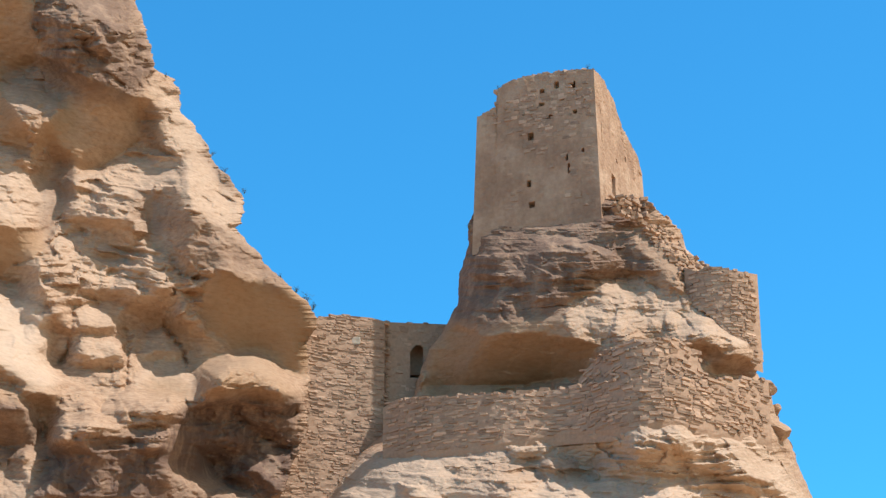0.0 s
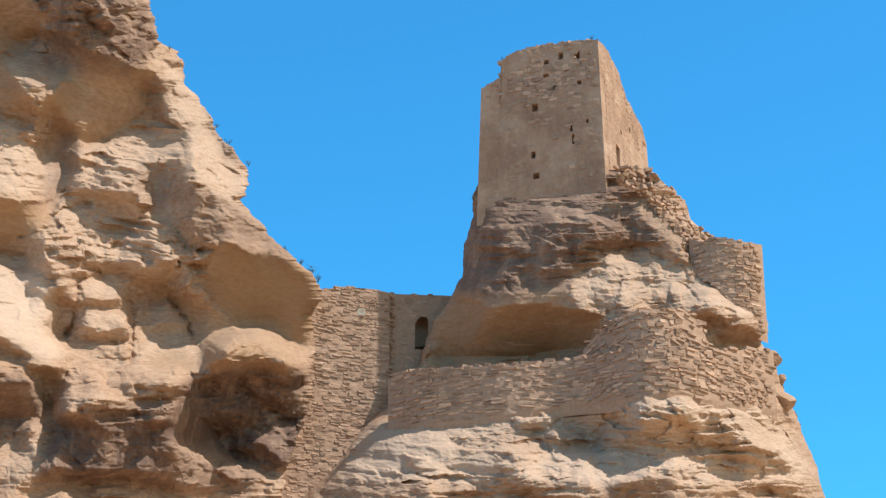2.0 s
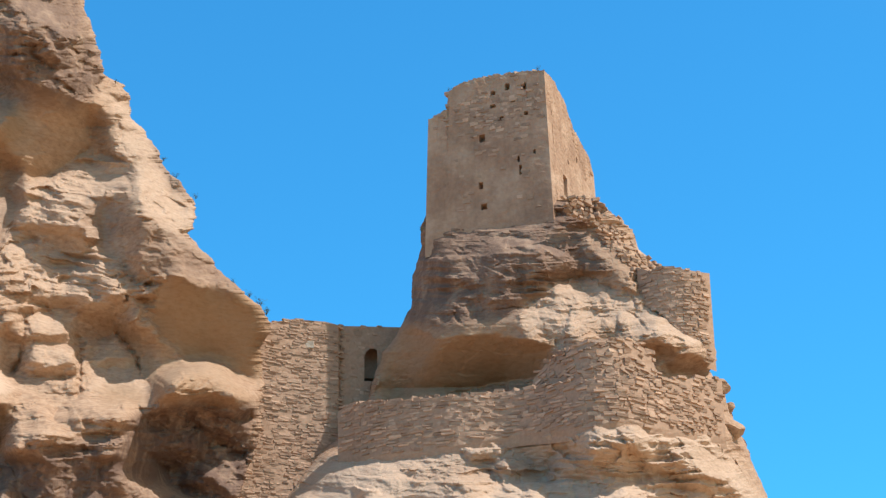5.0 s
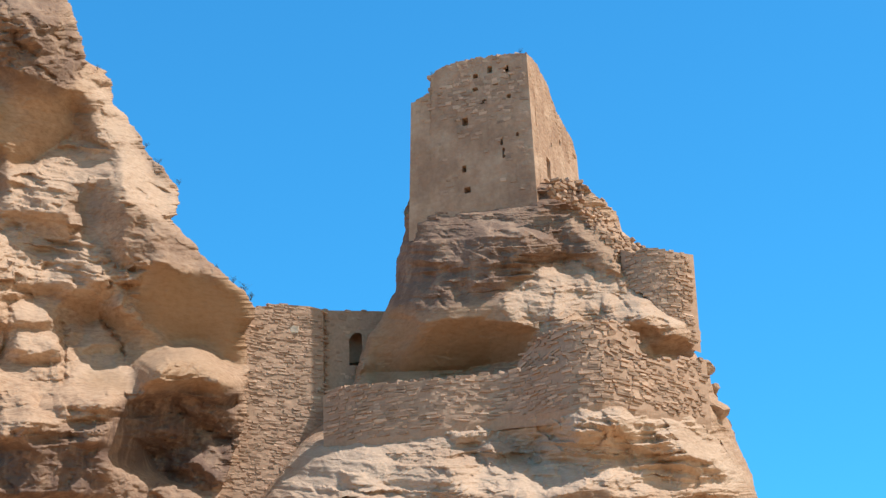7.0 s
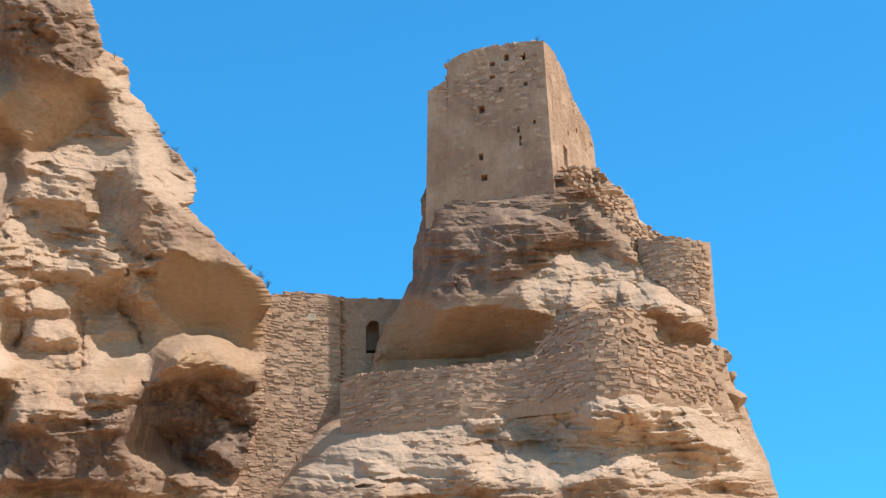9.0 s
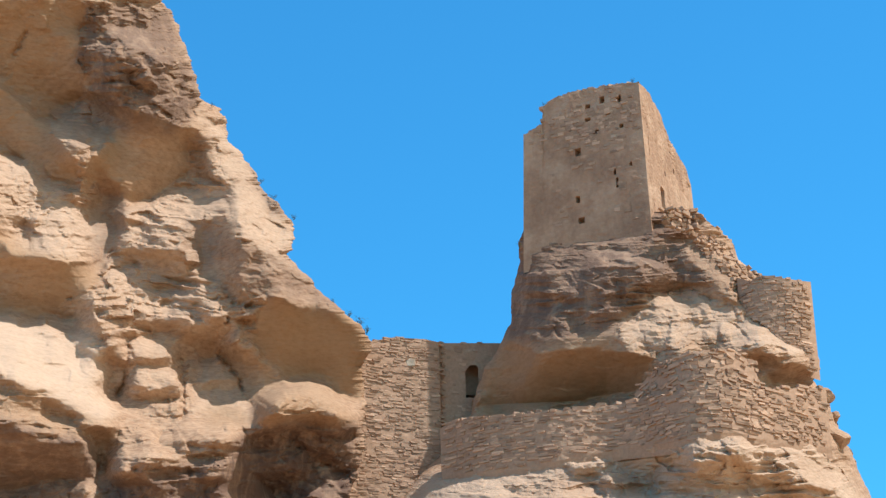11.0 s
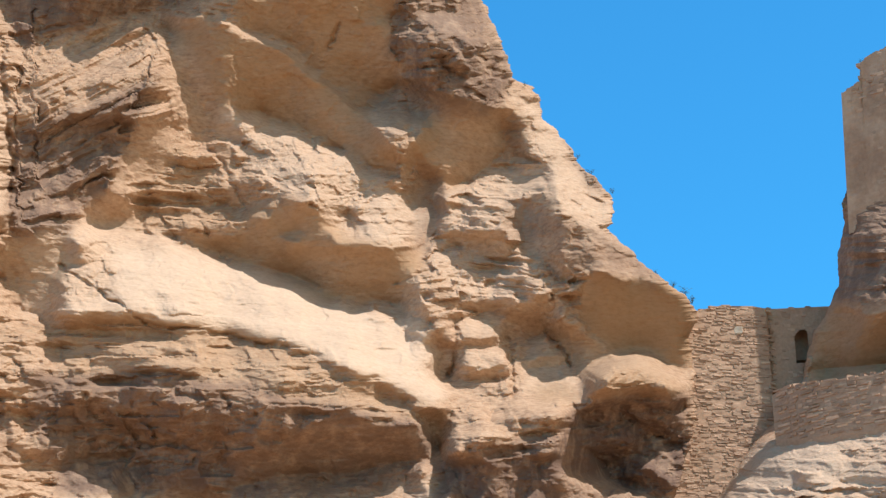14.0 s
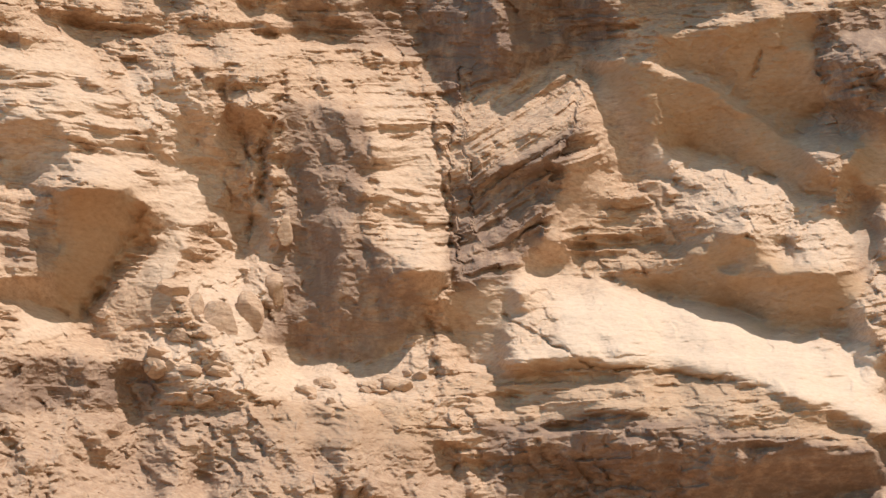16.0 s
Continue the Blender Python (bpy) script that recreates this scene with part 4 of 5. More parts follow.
# ledge behind the terrace wall
A([(-4.0, 33.6), (2.0, 33.8), (6.7, 34.1), (11.4, 34.8), (14.0, 34.2), (15.9, 33.2), (18.4, 33.8), (18.4, 36.0), (15.2, 36.2), (14.6, 37.6), (12.0, 38.6), (10.0, 38.2), (8.4, 36.6), (2.0, 35.6), (-4.0, 35.0)], push=0.9, soft=0.1)
crag.carve(crag_plan, 0.24)


def build_crag():
    h = np.arange(22.2, 47.1, 0.047)
    u = np.linspace(-1, 1, 560)
    U, H = np.meshgrid(u, h)
    l, r = CRAG_L(H) + 0.15 * fbm(H / 0.7, H * 0 + 1.1, 17, 4), CRAG_R(H) + 0.15 * fbm(H / 0.6, H * 0 + 5.1, 27, 4)
    S = 0.5 * (l + r) + 0.5 * (r - l) * U
    D = crag.at(crag.dist, S, H)
    w = np.clip((H - 44.2) / 2.2, 0, 1)
    front = 108.1 + 0.36 * np.maximum(9.05 - S, 0) + 0.25 * np.maximum(S - 9.05, 0)      # the neck's top ends flush with the tower's front
    D = D + w * (front + 0.5 * fbm(S / 1.3, H / 0.5, 41, 4) + 0.3 * ledges(S, H, 43, 0.3, 1.3) - D)
    ub = np.linspace(1, -1, 40)[1:-1]
    UB, HB = np.meshgrid(ub, h)
    SB = 0.5 * (l[:, :1] + r[:, :1]) + 0.5 * (r[:, :1] - l[:, :1]) * UB * 0.97
    DB = 112.5 + 0.42 * (r[:, :1] - l[:, :1]) * np.sqrt(1 - UB ** 2)
    S2, H2, D2 = np.concatenate([S, SB], 1), np.concatenate([H, HB], 1), np.concatenate([D, DB], 1)
    for hh, k in ((17.0, 1.15), (6.0, 1.4)):
        S2, H2 = np.concatenate([5 + (S2[:1] - 5) * k, S2]), np.concatenate([H2[:1] * 0 + hh, H2])
        D2 = np.concatenate([112.5 + (D2[:1] - 112.5) * k, D2])
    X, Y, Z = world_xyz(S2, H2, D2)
    # close the top
    cx, cy = X[-1].mean(), Y[-1].mean()
    for k in (0.6, 0.2, 0.0):
        X = np.concatenate([X, (cx + (X[-1] - cx) * k)[None]], 0)
        Y = np.concatenate([Y, (cy + (Y[-1] - cy) * k)[None]], 0)
        Z = np.concatenate([Z, (Z[-1] * 0 + Z[-1].mean())[None]], 0)
        S2, H2 = np.concatenate([S2, S2[-1:]], 0), np.concatenate([H2, H2[-1:]], 0)
    at = {k: crag.at(v, S2, H2) for k, v in crag.stain_and_light.items()}
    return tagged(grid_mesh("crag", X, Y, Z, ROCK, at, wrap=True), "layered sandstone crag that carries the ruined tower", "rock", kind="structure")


build_crag()

# ---- ground ----
# out of the camera's view; warm colour chosen to bounce light into shaded rock
def build_ground():
    r = np.concatenate([[0.0], np.linspace(4, 130, 64), [160, 220, 400, 900, 2500]])
    a = np.linspace(0, 2 * math.pi, 145)[:-1]
    Rr, Aa = np.meshgrid(r, a, indexing="ij")
    X, Y = Rr * np.sin(Aa), Rr * np.cos(Aa)
    side = np.clip(1.2 * np.cos(Aa + 0.3) - 0.05, 0, 1) ** 0.5   # the slope rises to the cliff and stays low behind
    Z = -0.05 + side * 17.0 * np.clip((Rr - 30) / 75, 0, 1) ** 1.5 + 0.5 * fbm(X / 9, Y / 9, 900, 4) * np.clip(Rr / 20, 0, 1)
    return tagged(grid_mesh("ground", X, Y, Z, EARTH, wrap=True, smooth=True), "dry sandy valley floor rising to the rock", "ground", kind="structure")


build_ground()

# ---- masonry helpers ----
def part(name, me, mat, parent, label=""):
    if isinstance(me, bmesh.types.BMesh):
        bm, me = me, bpy.data.meshes.new(name)
        bm.to_mesh(me)
        bm.free()
    if not me.materials:
        me.materials.append(mat)
    ob = new(name, me)
    ob.parent = parent
    return tagged(ob, label) if label else ob


def stone_meshes(count=12):
    out = []
    rng = random.Random(5)
    for k in range(count):
        bm = bmesh.new()
        bmesh.ops.create_cube(bm, size=1.0)
        bmesh.ops.bevel(bm, geom=bm.edges[:], offset=0.07, segments=1, affect="EDGES")
        for v in bm.verts:
            v.co += Vector((rng.uniform(-1, 1), 0.6 * rng.uniform(-1, 1), rng.uniform(-1, 1))) * 0.1
        me = bpy.data.meshes.new("stone")
        bm.to_mesh(me)
        bm.free()
        me.materials.append(STONE)
        out.append(me)
    return out


STONES = stone_meshes()


def stone_arrays():
    out = []
    for me in STONES:
        co = np.array([v.co[:] for v in me.vertices])
        out.append((co, [tuple(p.vertices) for p in me.polygons]))
    return out


ARRAYS = stone_arrays()


def lay(thing, poses, limit, name="stone"):
    """Stones at poses (matrix with size): the first ones as parts, the rest joined."""
    rng = random.Random(len(poses))
    for m in poses[:limit]:
        ob = part(name, rng.choice(STONES), STONE, thing)
        ob.matrix_basis = m
    rest = poses[limit:]
    if rest:
        vs, fs, base = [], [], 0
        for m in rest:
            co, faces = rng.choice(ARRAYS)
            mm = np.array(m)
            vs.append(co @ mm[:3, :3].T + mm[:3, 3])
            fs += [tuple(i + base for i in f) for f in faces]
            base += len(co)
        me = bpy.data.meshes.new("rubble_courses")
        me.from_pydata(np.concatenate(vs).tolist(), [], fs)
        tagged(part("rubble_courses", me, STONE, thing), kind="stuff")


def courses(surface, s0, s1, low, high, rng, height=(0.2, 0.32), width=(0.28, 0.75), fill=1.0, proud=0.05, keep=None):
    """Rows of rubble on a wall: surface(s, h) gives the distance, low(s) and high(s) the wall's foot and top."""
    out = []
    ss = np.linspace(s0, s1, 60)
    h, top = float(np.min(low(ss))), float(np.max(high(ss)))
    while h < top:
        ch = rng.uniform(*height)
        s = s0 + rng.uniform(0, 0.4)
        while s < s1:
            w = rng.uniform(*width)
            sc, hc = s + w / 2, h + ch / 2 + rng.uniform(-0.06, 0.06) + 0.12 * math.sin(s * 0.9 + h) + 0.05 * math.sin(s * 2.9)
            if low(sc) < hc < high(sc) and rng.random() < fill and (keep is None or keep(sc, hc)):
                d = float(surface(sc, hc))
                e = 0.2
                yaw = max(-0.8, min(0.8, math.atan2(float(surface(sc + e, hc)) - float(surface(sc - e, hc)), 2 * e))) - sc / R0
                deep = rng.uniform(0.22, 0.34)
                x, y, z = world_xyz(sc, hc, d + deep / 2 - proud * rng.uniform(-0.3, 2.0))
                out.append(pose(x, y, z, rng.uniform(-8, 8), rng.uniform(-4, 4), math.degrees(yaw) + rng.uniform(-7, 7))
                           @ Matrix.Diagonal((w * rng.uniform(0.85, 1.1), deep, ch * rng.uniform(0.7, 1.15), 1)))
            s += w + rng.uniform(0.0, 0.05)
        h += ch + 0.015
    return out


def thing(name, label, category, group="", kind=""):
    return tagged(new(name), label, category, group, kind)


# ---- tower ----
CORNER = Vector(world_xyz(9.05, 47.0, 108.0))
TURN = radians(-20.0)           # the front's line, seen from above
ALONG = Vector((-math.cos(TURN), -math.sin(TURN), 0))   # from the near corner along the front
INTO = Vector((-math.sin(TURN), math.cos(TURN), 0))     # from the near corner along the side


def wall_grid(origin, along, out, length, foot, top, holes, seed, batter=0.03, thick=1.1, step=0.055):
    """A rendered rubble wall: a fine relief with put-log holes, a ragged top and a back."""
    n = int(length / step)
    a = np.linspace(0, length, n)
    rows = int((max(top(a)) - min(foot(a))) / step)
    v = np.linspace(0, 1, rows)
    Aa, V = np.meshgrid(a, v)
    t = top(Aa) + 0.06 * np.round(2.2 * fbm(Aa / 0.45, Aa * 0, seed, 3))
    Zz = foot(Aa) + (t - foot(Aa)) * V
    relief = 0.06 * fbm(Aa / 1.2, Zz / 1.2, seed + 1, 4) + 0.03 * fbm(Aa / 0.25, Zz / 0.18, seed + 2, 3)
    bare = np.clip(3 * (fbm(Aa / 1.6, Zz / 1.4, seed + 3, 3) - 0.1), 0, 1) * np.clip((Zz - 4.0) / 2, 0.15, 1)
    f, j = facets(Aa / 0.42, Zz / 0.24, seed + 4)
    relief -= bare * (0.04 * f + 0.03 * np.exp(-(j / 0.12) ** 2) + 0.02)
    for hx, hz, w, hh in holes:
        m = (np.abs(Aa - hx) < w / 2) & (np.abs(Zz - hz) < hh / 2)
        relief = np.where(m, -0.55, relief)
    off = relief - batter * Zz
    ease = np.minimum(np.minimum(Aa, length - Aa) / 0.3, 1)
    off = np.where(relief < -0.4, off, off - relief * (1 - ease))      # corners meet cleanly
    Aa = batter * Zz + (length - 2 * batter * Zz) * Aa / length
    X = origin.x + along.x * Aa + out.x * off
    Y = origin.y + along.y * Aa + out.y * off
    Z = origin.z + Zz
    bx, by, bz = X[-1] - out.x * thick, Y[-1] - out.y * thick, Z[-1]
    cx, cy, cz = X[0] - out.x * thick, Y[0] - out.y * thick, Z[0]
    return np.concatenate([X, bx[None], cx[None]]), np.concatenate([Y, by[None], cy[None]]), np.concatenate([Z, bz[None], cz[None]])


def build_tower():
    base = thing("tower", "ruined square tan stone watchtower with rendered walls on a crag", "tower")
    front_top = curve([(0, 8.72), (1.2, 8.9), (2.4, 8.98), (4.3, 9.05), (5.2, 8.85), (5.9, 8.6), (6.27, 8.4), (6.4, 7.25), (6.95, 6.98), (7.6, 6.75)])
    side_top = curve([(0, 8.75), (1.2, 8.95), (2.8, 9.05), (4.4, 8.7), (5.9, 7.8), (7.7, 7.4), (10.0, 7.2), (10.7, 6.4)])
    low = lambda a: a * 0 - 2.0
    holes = [(3.4, 7.76, 0.3, 0.34), (2.44, 8.07, 0.28, 0.42), (1.38, 7.95, 0.26, 0.42), (2.11, 7.11, 0.3, 0.24), (3.42, 6.96, 0.3, 0.2),
             (2.92, 6.05, 0.34, 0.26), (1.29, 6.14, 0.2, 0.2), (4.14, 4.98, 0.3, 0.4), (4.25, 1.97, 0.2, 0.42), (4.07, 0.62, 0.32, 0.36),
             (1.81, 2.6, 0.12, 0.6), (0.92, 3.58, 0.14, 0.3), (4.6, 6.7, 0.2, 0.5), (1.9, 3.3, 0.1, 0.4)]
    walls = (("front_wall", CORNER, ALONG, -INTO, 7.6, front_top, holes, 510, "weathered brown lime render with small put-log holes"),
             ("side_wall", CORNER, INTO, -ALONG, 10.7, side_top, [(3.1, 2.5, 0.75, 1.3), (4.4, 4.6, 0.25, 0.3), (6.5, 5.6, 0.25, 0.3)], 520, "sunlit pale render with a small doorway"),
             ("rear_wall", CORNER + INTO * 10.7, ALONG, INTO, 7.6, curve([(0, 6.2), (7.6, 5.0)]), [], 530, ""),
             ("far_wall", CORNER + ALONG * 7.6, INTO, ALONG, 10.7, curve([(0, 6.7), (2.0, 6.3), (10, 5.0)]), [], 540, ""))
    for name, o, al, out, ln, top, hl, seed, label in walls:
        X, Y, Z = wall_grid(o, al, out, ln, low, top, hl, seed)
        ob = grid_mesh(name, X, Y, Z, PLASTER)
        ob.parent = base
        if label:
            tagged(ob, label)
    rng = random.Random(11)
    poses = []
    for k in range(190):
        a, z = rng.gauss(3.2, 1.6), rng.gauss(6.6, 1.1)
        if rng.random() < 0.2:
            a, z = rng.uniform(0.3, 7), rng.uniform(0.6, 7.5)
        if not 0.2 < a < 7.4 or z > float(front_top(a)) - 0.2 or z < 0:
            continue
        p = CORNER + ALONG * a - INTO * (-0.03 * z - 0.085)
        poses.append(pose(p.x, p.y, CORNER.z + z, rng.uniform(-5, 5), rng.uniform(-5, 5), math.degrees(TURN)) @ Matrix.Diagonal((rng.uniform(0.2, 0.5), 0.24, rng.uniform(0.12, 0.22), 1)))
    for k in range(46):        # broken crest
        a = rng.uniform(0.5, 7.0)
        p = CORNER + ALONG * a + INTO * rng.uniform(0.45, 0.9)
        poses.append(pose(p.x, p.y, CORNER.z + float(front_top(a)) - 0.03, rng.uniform(-8, 8), rng.uniform(-8, 8), rng.uniform(0, 90)) @ Matrix.Diagonal((rng.uniform(0.2, 0.42), 0.3, rng.uniform(0.12, 0.2), 1)))
    lay(base, poses, 300)
    return base


build_tower()


# ---- walls ----
def wall_body(name, thing_, surface, s0, s1, low, high, thick, step=0.12, opening=None, mat=MORTAR, label=""):
    """The mortared core of a wall, with relief, a top and a back; opening(s, h) marks a doorway."""
    s = np.arange(s0, s1 + step, step)
    rows = int(max(high(s) - low(s)) / step) + 2
    S, V = np.meshgrid(s, np.linspace(0, 1, rows))
    H = low(S) + (high(S) - low(S)) * V
    D = np.vectorize(surface)(S, H) + 0.05 * fbm(S / 0.4, H / 0.3, 77, 3)
    S = np.concatenate([S, S[-1:], S[:1]])
    H = np.concatenate([H, H[-1:], H[:1]])
    D = np.concatenate([D, D[-1:] + thick, D[:1] + thick])
    X, Y, Z = world_xyz(S, H, D)
    Z[-2] = Z[-3]
    Z[-1] = Z[0]
    ob = grid_mesh(name, X, Y, Z, mat)
    if opening:
        bm = bmesh.new()
        bm.from_mesh(ob.data)
        sm, hm = S.ravel(), H.ravel()
        bm.verts.ensure_lookup_table()
        gone = [f for f in bm.faces if opening(np.mean([sm[v.index] for v in f.verts]), np.mean([hm[v.index] for v in f.verts])) and all(v.index < len(sm) - 2 * len(s) for v in f.verts)]
        bmesh.ops.delete(bm, geom=gone, context="FACES")
        bm.to_mesh(ob.data)
        bm.free()
    ob.parent = thing_
    return tagged(ob, label) if label else ob


def build_curtain():
    base = thing("curtain_wall", "high rubble stone wall closing the gap between cliff and crag", "wall")
    top = curve([(-9.0, 39.9), (-7.3, 40.15), (-5.8, 40.4), (-4.0, 40.25), (-3.1, 40.0), (-0.1, 39.9), (1.5, 39.8)])
    low = lambda s: s * 0 + 26.0
    surf = lambda s, h: 109.6 + 0.42 * (s + 9.0) + 0.04 * (h - 30) + (0.35 if s > -3.2 else 0.0)
    door = lambda s, h: abs(s + 1.45 - 0.04 * (h - 37.7)) < (0.36 if h < 38.2 else 0.36 * math.sqrt(max(0, 1 - ((h - 38.2) / 0.45) ** 2))) and 36.7 < h < 38.65
    hole = lambda s, h: not door(s, h) and not (abs(s + 1.45) < 0.42 and 36.7 < h < 38.7) and not (abs(s + 4.85) < 0.22 and abs(h - 38.95) < 0.2)
    wall_body("core", base, surf, -9.3, 1.6, low, top, 1.2, 0.09, door)
    # dark passage behind the doorway
    bm = bmesh.new()
    bmesh.ops.create_cube(bm, size=1.0)
    bmesh.ops.delete(bm, geom=[f for f in bm.faces if f.normal.y < -0.5], context="FACES")
    x, y, z = world_xyz(-1.45, 37.7, surf(-1.45, 37.7) + 1.7)
    for v in bm.verts:
        v.co = Vector((x, y, z)) + Vector((v.co.x * 1.1, v.co.y * 2.4, v.co.z * 2.5))
    part("passage", bm, MORTAR, base, "dark vaulted passage")
    rng = random.Random(21)
    st = courses(surf, -9.0, -3.2, low, top, rng, (0.08, 0.16), (0.2, 0.7), 0.8, 0.03, hole)
    st2 = courses(surf, -3.2, 1.2, low, top, rng, (0.13, 0.24), (0.2, 0.5), 0.3, 0.02, hole)
    st.sort(key=lambda m: -m.translation.z)
    lay(base, st + st2, 300)
    # pale dressed block
    x, y, z = world_xyz(-4.85, 38.85, surf(-4.85, 38.85) + 0.02)
    bl = part("pale_block", STONES[3].copy(), STONE, base, "pale dressed block in the wall")
    bl.data.materials[0] = PALE
    bl.matrix_basis = pose(x, y, z) @ Matrix.Diagonal((0.45, 0.3, 0.4, 1))
    return base


PALE = plain("pale_limestone", (0.66, 0.58, 0.46))
build_curtain()


TERRACE_LOW = curve([(-3.8, 32.4), (0.5, 32.5), (6.7, 33.5), (10.6, 33.7), (12.5, 34.2), (13.6, 33.6), (15.4, 33.2), (17.7, 32.8)])
_s = np.linspace(-3.6, 18.0, 110)
_d = crag.at(crag.dist, _s, TERRACE_LOW(_s) - 0.3)
_d = np.convolve(np.pad(_d, 6, mode="edge"), np.ones(13) / 13, mode="valid") - 0.15
_foot = lambda s: np.interp(s, _s, _d)


def terrace_surface(s, h):
    up = h - float(TERRACE_LOW(s))
    return float(_foot(s)) + (0.13 * up if up > 0 else -0.2 * up)


def build_terrace():
    base = thing("terrace_wall", "long curving rubble retaining wall built on the rock ledge", "wall")
    top = curve([(-3.4, 34.9), (-2.6, 35.45), (1.8, 35.7), (6.8, 36.0), (9.0, 36.35), (11.5, 36.5), (14.9, 36.3), (17.8, 36.1)])
    low = TERRACE_LOW
    wall_body("core", base, terrace_surface, -3.3, 17.8, lambda s: low(s) - 0.7, top, 1.0, 0.1)
    rng = random.Random(31)
    ragged = lambda s, h: h > low(s) + 0.9 * float(fbm(np.array([s / 0.8]), np.array([0.5]), 88, 3)[0]) + 0.25 * rng.random() or rng.random() < 0.3
    st = courses(terrace_surface, -3.3, 17.45, low, lambda s: top(s) + 0.08, rng, (0.08, 0.17), (0.2, 0.75), 0.8, 0.045, ragged)
    rng.shuffle(st)
    lay(base, st, 300)
    return base


build_terrace()


def build_infill():
    """Rubble that walls up the hollow above the terrace, set back from the terrace wall."""
    base = thing("infill_wall", "rough rubble wall filling the hollow above the terrace", "wall")
    top = curve([(7.4, 36.4), (8.2, 37.4), (9.2, 38.2), (10.6, 38.75), (12.2, 38.85), (13.3, 38.6), (14.1, 37.8), (14.4, 36.6)])
    low = lambda s: s * 0 + 35.6
    surf = lambda s, h: terrace_surface(s, 36.2) + 0.75 + 0.16 * (h - 36.2) + 0.04 * (s - 11.0) ** 2
    wall_body("core", base, surf, 7.5, 14.35, low, top, 1.2, 0.1)
    rng = random.Random(33)
    st = courses(surf, 7.5, 14.3, low, lambda s: top(s) + 0.1, rng, (0.08, 0.2), (0.2, 0.75), 0.78, 0.06)
    st = [m @ pose(0, 0, 0, rng.uniform(-9, 9), rng.uniform(-10, 10), rng.uniform(-9, 9)) for m in st]
    lay(base, st, 300)
    return base


build_infill()


def build_bastion():
    base = thing("bastion", "round rubble stone bastion at the crag's edge", "bastion")
    top = curve([(13.6, 43.0), (14.3, 42.7), (15.0, 43.0), (16.2, 42.7), (17.6, 42.35)])
    low = curve([(13.6, 40.8), (14.6, 40.3), (16.0, 38.8), (17.0, 37.2), (17.8, 36.8)])
    surf = lambda s, h: 109.4 - 2.6 * math.sqrt(max(0, 1 - ((s - 15.4) / 2.5) ** 2)) + 0.06 * (h - 40)
    wall_body("core", base, surf, 13.6, 17.65, low, top, 1.0, 0.09)
    rng = random.Random(41)
    st = courses(surf, 13.6, 17.2, low, top, rng, (0.09, 0.18), (0.2, 0.65), 0.85, 0.04)
    lay(base, st, 300)
    return base


build_bastion()


def build_ruin():
    """Broken wall stepping down from the tower to the bastion."""
    base = thing("ruined_wall", "collapsed rubble wall stepping down the crag's shoulder", "wall")
    top = curve([(9.4, 47.6), (11.4, 47.5), (12.3, 46.5), (13.4, 45.5), (13.7, 44.3), (14.4, 43.5), (14.9, 43.1)])
    low = curve([(9.4, 46.9), (10.5, 46.0), (11.6, 44.8), (12.6, 43.4), (13.4, 42.2), (14.9, 40.9)])
    surf = lambda s, h: float(crag.at(crag.dist, np.array([min(s, float(CRAG_R(h)) - 0.1)]), np.array([h]))[0]) - 0.05
    rng = random.Random(51)
    ragged = lambda s, h: h > low(s) + 0.9 * float(fbm(np.array([s / 0.7]), np.array([2.5]), 99, 3)[0]) and s < float(CRAG_R(h)) + 0.1
    st = courses(surf, 9.4, 14.8, low, top, rng, (0.1, 0.22), (0.18, 0.5), 0.85, 0.12, ragged)
    st = [m @ pose(0, 0, 0, rng.uniform(-12, 12), rng.uniform(-14, 14), rng.uniform(-20, 20)) for m in st]
    lay(base, st, 300)
    return base


build_ruin()


# ---- shrubs on the rim ----
def shrub(s, h, dist, size, seed):
    base = thing("shrub", "small dry shrub on the cliff rim", "shrub", "shrubs on the rim")
    base.location = world_xyz(s, h, dist)
    rng = random.Random(seed)
    stems, leaves = bmesh.new(), bmesh.new()
    for k in range(14):
        a, lean = rng.uniform(0, 6.28), rng.uniform(0.1, 0.7)
        tip = Vector((math.cos(a) * lean, math.sin(a) * lean, rng.uniform(0.6, 1.1))) * size
        side = Vector((-math.sin(a), math.cos(a), 0)) * 0.02 * size
        q = [stems.verts.new(c) for c in (-side, side, tip)]
        stems.faces.new(q)
        up = Vector((0, 0, 0.02 * size))
        stems.faces.new([stems.verts.new(c) for c in (-up - side * 0, up, tip)])
        for j in range(10):
            c = tip * rng.uniform(0.45, 1.05) + Vector((rng.uniform(-1, 1), rng.uniform(-1, 1), rng.uniform(-1, 1))) * 0.12 * size
            v = [leaves.verts.new(c + Vector((rng.uniform(-1, 1), rng.uniform(-1, 1), rng.uniform(-1, 1))) * 0.07 * size) for _ in range(3)]
            leaves.faces.new(v)
    part("stems", stems, LEAF, base)
    part("leaves", leaves, LEAF, base)
    return base


for k, (s, h, size) in enumerate([(-7.7, 41.0, 0.6), (-7.3, 40.6, 0.5), (-8.3, 41.6, 0.4), (-9.2, 42.4, 0.35), (-11.4, 47.6, 0.35), (-12.6, 48.8, 0.4), (-13.3, 49.9, 0.3), (-16.2, 54.7, 0.3), (1.5, 45.6, 0.35)]):
    shrub(s, h, 108.5, size, 60 + k)


for k, (s, h, dist, size) in enumerate([(8.5, 55.699999999999996, 108.6, 0.3), (3.3, 54.45, 110.6, 0.35)]):
    tagged(shrub(s, h, dist, size, 80 + k), "small dry tuft on top of the tower", "shrub", "tufts on the tower")


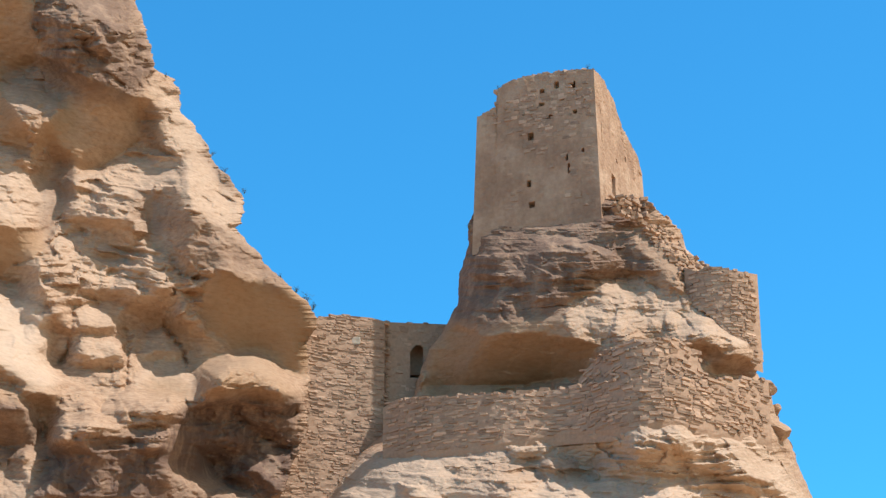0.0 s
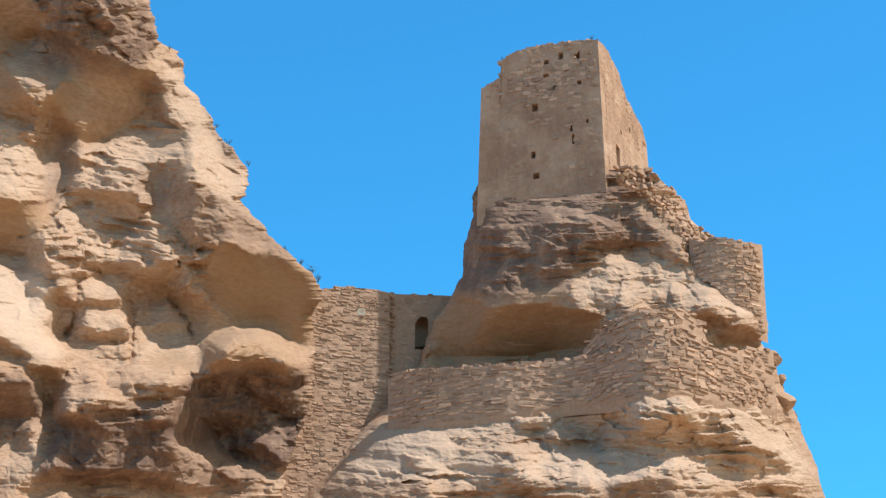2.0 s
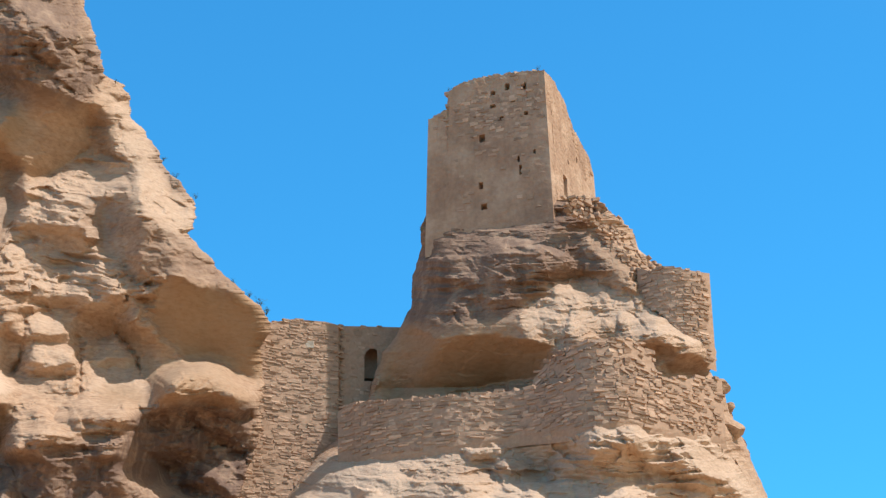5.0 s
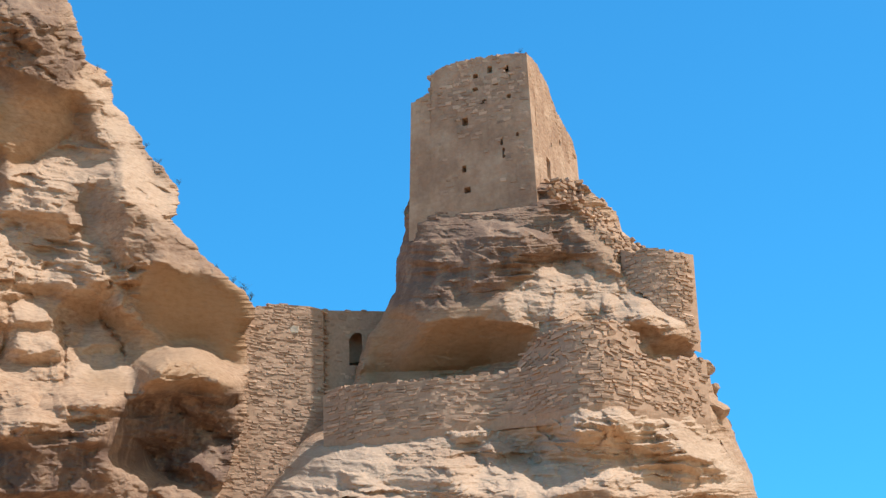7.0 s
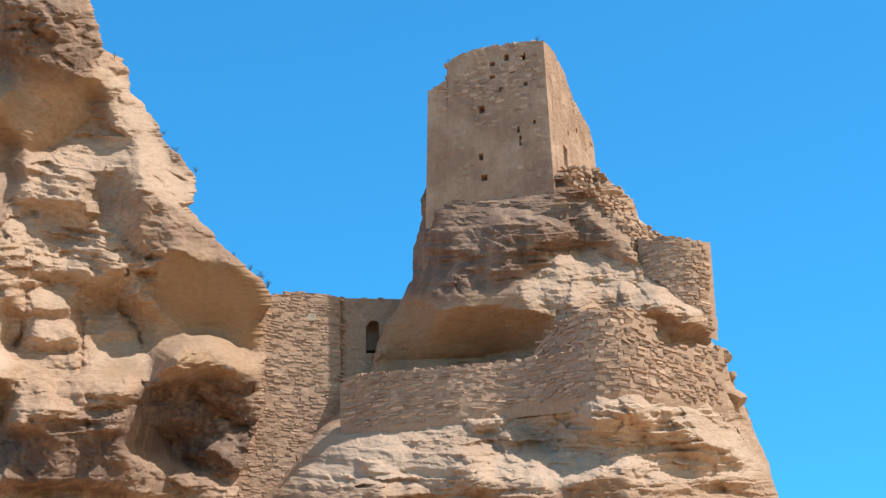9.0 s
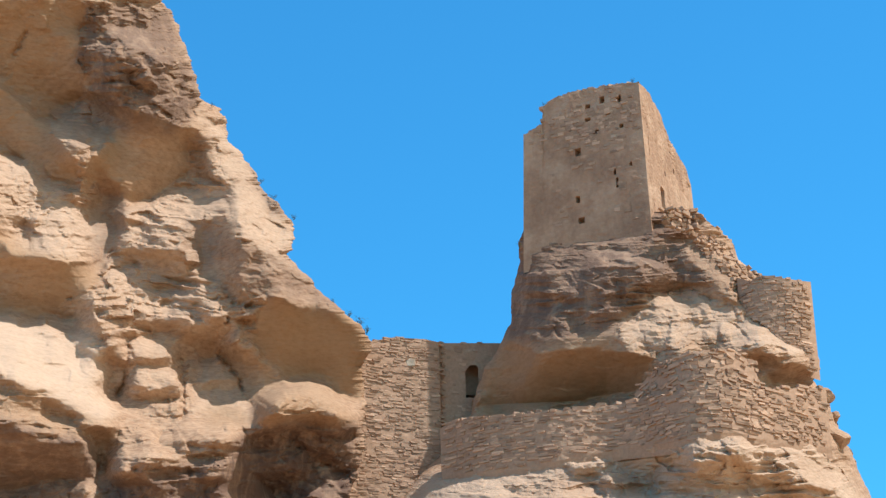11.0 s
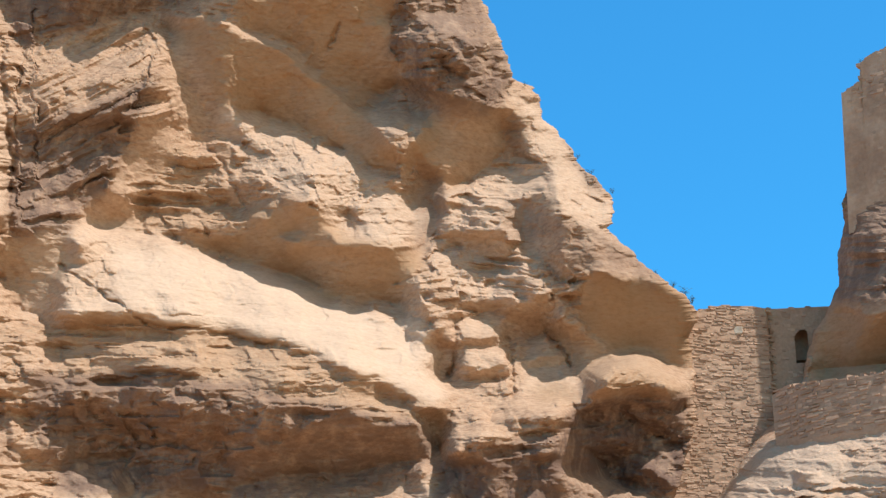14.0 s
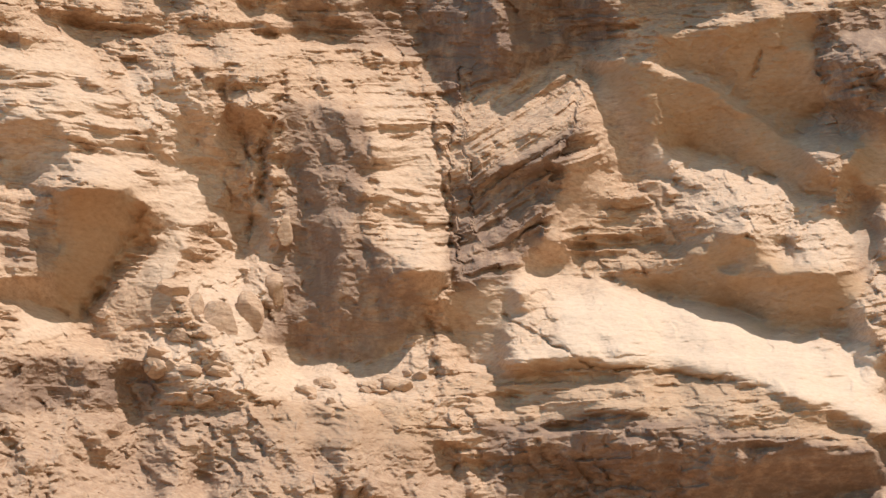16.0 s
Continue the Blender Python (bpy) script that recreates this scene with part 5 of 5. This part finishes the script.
# ---- boulders ----
def block_mesh(seed):
    """An angular block: a ball cut by random planes and roughened."""
    rng = random.Random(seed)
    bm = bmesh.new()
    bmesh.ops.create_icosphere(bm, subdivisions=4, radius=1.0)
    cuts = [(Vector((rng.gauss(0, 1), rng.gauss(0, 1), rng.gauss(0, 1))).normalized(), rng.uniform(0.5, 0.85)) for _ in range(11)]
    for v in bm.verts:
        for n, d in cuts:
            over = v.co.dot(n) - d
            if over > 0:
                v.co -= n * over * 0.93
        v.co *= 1 + 0.06 * noise.noise(v.co * 2.5 + Vector((seed, 0, 0))) + 0.03 * noise.noise(v.co * 8)
        v.co.y += 0.04 * noise.noise(Vector((v.co.x, v.co.y, v.co.z * 7)))
    me = bpy.data.meshes.new("boulder")
    bm.to_mesh(me)
    bm.free()
    me.materials.append(ROCK)
    return me


BLOCKS = [block_mesh(k) for k in range(7)]


def boulder(face, s, h, w, t, k, tilt=0.0, name="boulder", label="pale sandstone boulder lying on the cliff ledge", group="boulders on the ledge"):
    d = float(face.at(face.dist, np.array([s]), np.array([h]))[0])
    ob = tagged(new(name, BLOCKS[k % len(BLOCKS)]), label, "boulder", group)
    x, y, z = world_xyz(s, h, d + 0.1 * w)
    ob.matrix_basis = pose(x, y, z, 0, tilt, 40 * k) @ Matrix.Diagonal((w * 0.55, w * 0.5, t * 0.55, 1))
    return ob


for k, (s, h, w, t, tilt) in enumerate([(-60.2, 43.3, 1.1, 1.7, 12), (-58.7, 42.5, 1.7, 2.3, -8), (-57.0, 43.0, 1.5, 2.4, -18), (-55.7, 44.7, 1.6, 1.7, 10),
                                        (-61.4, 44.4, 1.6, 1.4, 0), (-55.2, 48.5, 1.0, 1.8, 6), (-56.7, 47.9, 0.9, 1.6, -10)]):
    boulder(cliff, s, h, w, t, k, tilt, label="tall pale sandstone boulder leaning against the cliff")
rng = random.Random(77)
for k in range(34):
    s = rng.uniform(-63.0, -47.0)
    size = rng.choice((0.5, 0.6, 0.8, 1.1))
    boulder(cliff, s, 39.3 - 0.09 * (s + 56) + rng.gauss(0, 0.65), size * 1.25, size * 0.8, k, rng.uniform(-25, 25))
for k, (s, h, w, t) in enumerate([(17.85, 35.55, 1.0, 1.0), (18.15, 34.4, 0.75, 0.7), (18.2, 33.1, 1.6, 1.5)]):
    boulder(crag, s, h, w, t, k + 2, 0, "rim_boulder", "rounded boulder stuck at the crag's edge", "boulders at the crag's edge")


# ---- loose stones on the terrace ----
for k in range(22):
    s = rng.choice((rng.gauss(0.2, 1.2), rng.uniform(-2.5, 8.0)))
    top = 35.45 + 0.07 * s + 0.12
    d = terrace_surface(s, 35.4) + rng.uniform(0.15, 0.6)
    ob = tagged(new("loose_stone", STONES[k % len(STONES)]), "loose rubble stone on top of the terrace wall", "stone", "loose stones on the terrace")
    x, y, z = world_xyz(s, top, d)
    ob.matrix_basis = pose(x, y, z - 0.05, rng.uniform(-15, 15), rng.uniform(-15, 15), rng.uniform(0, 180)) @ Matrix.Diagonal((rng.uniform(0.3, 0.6), rng.uniform(0.25, 0.4), rng.uniform(0.15, 0.3), 1))
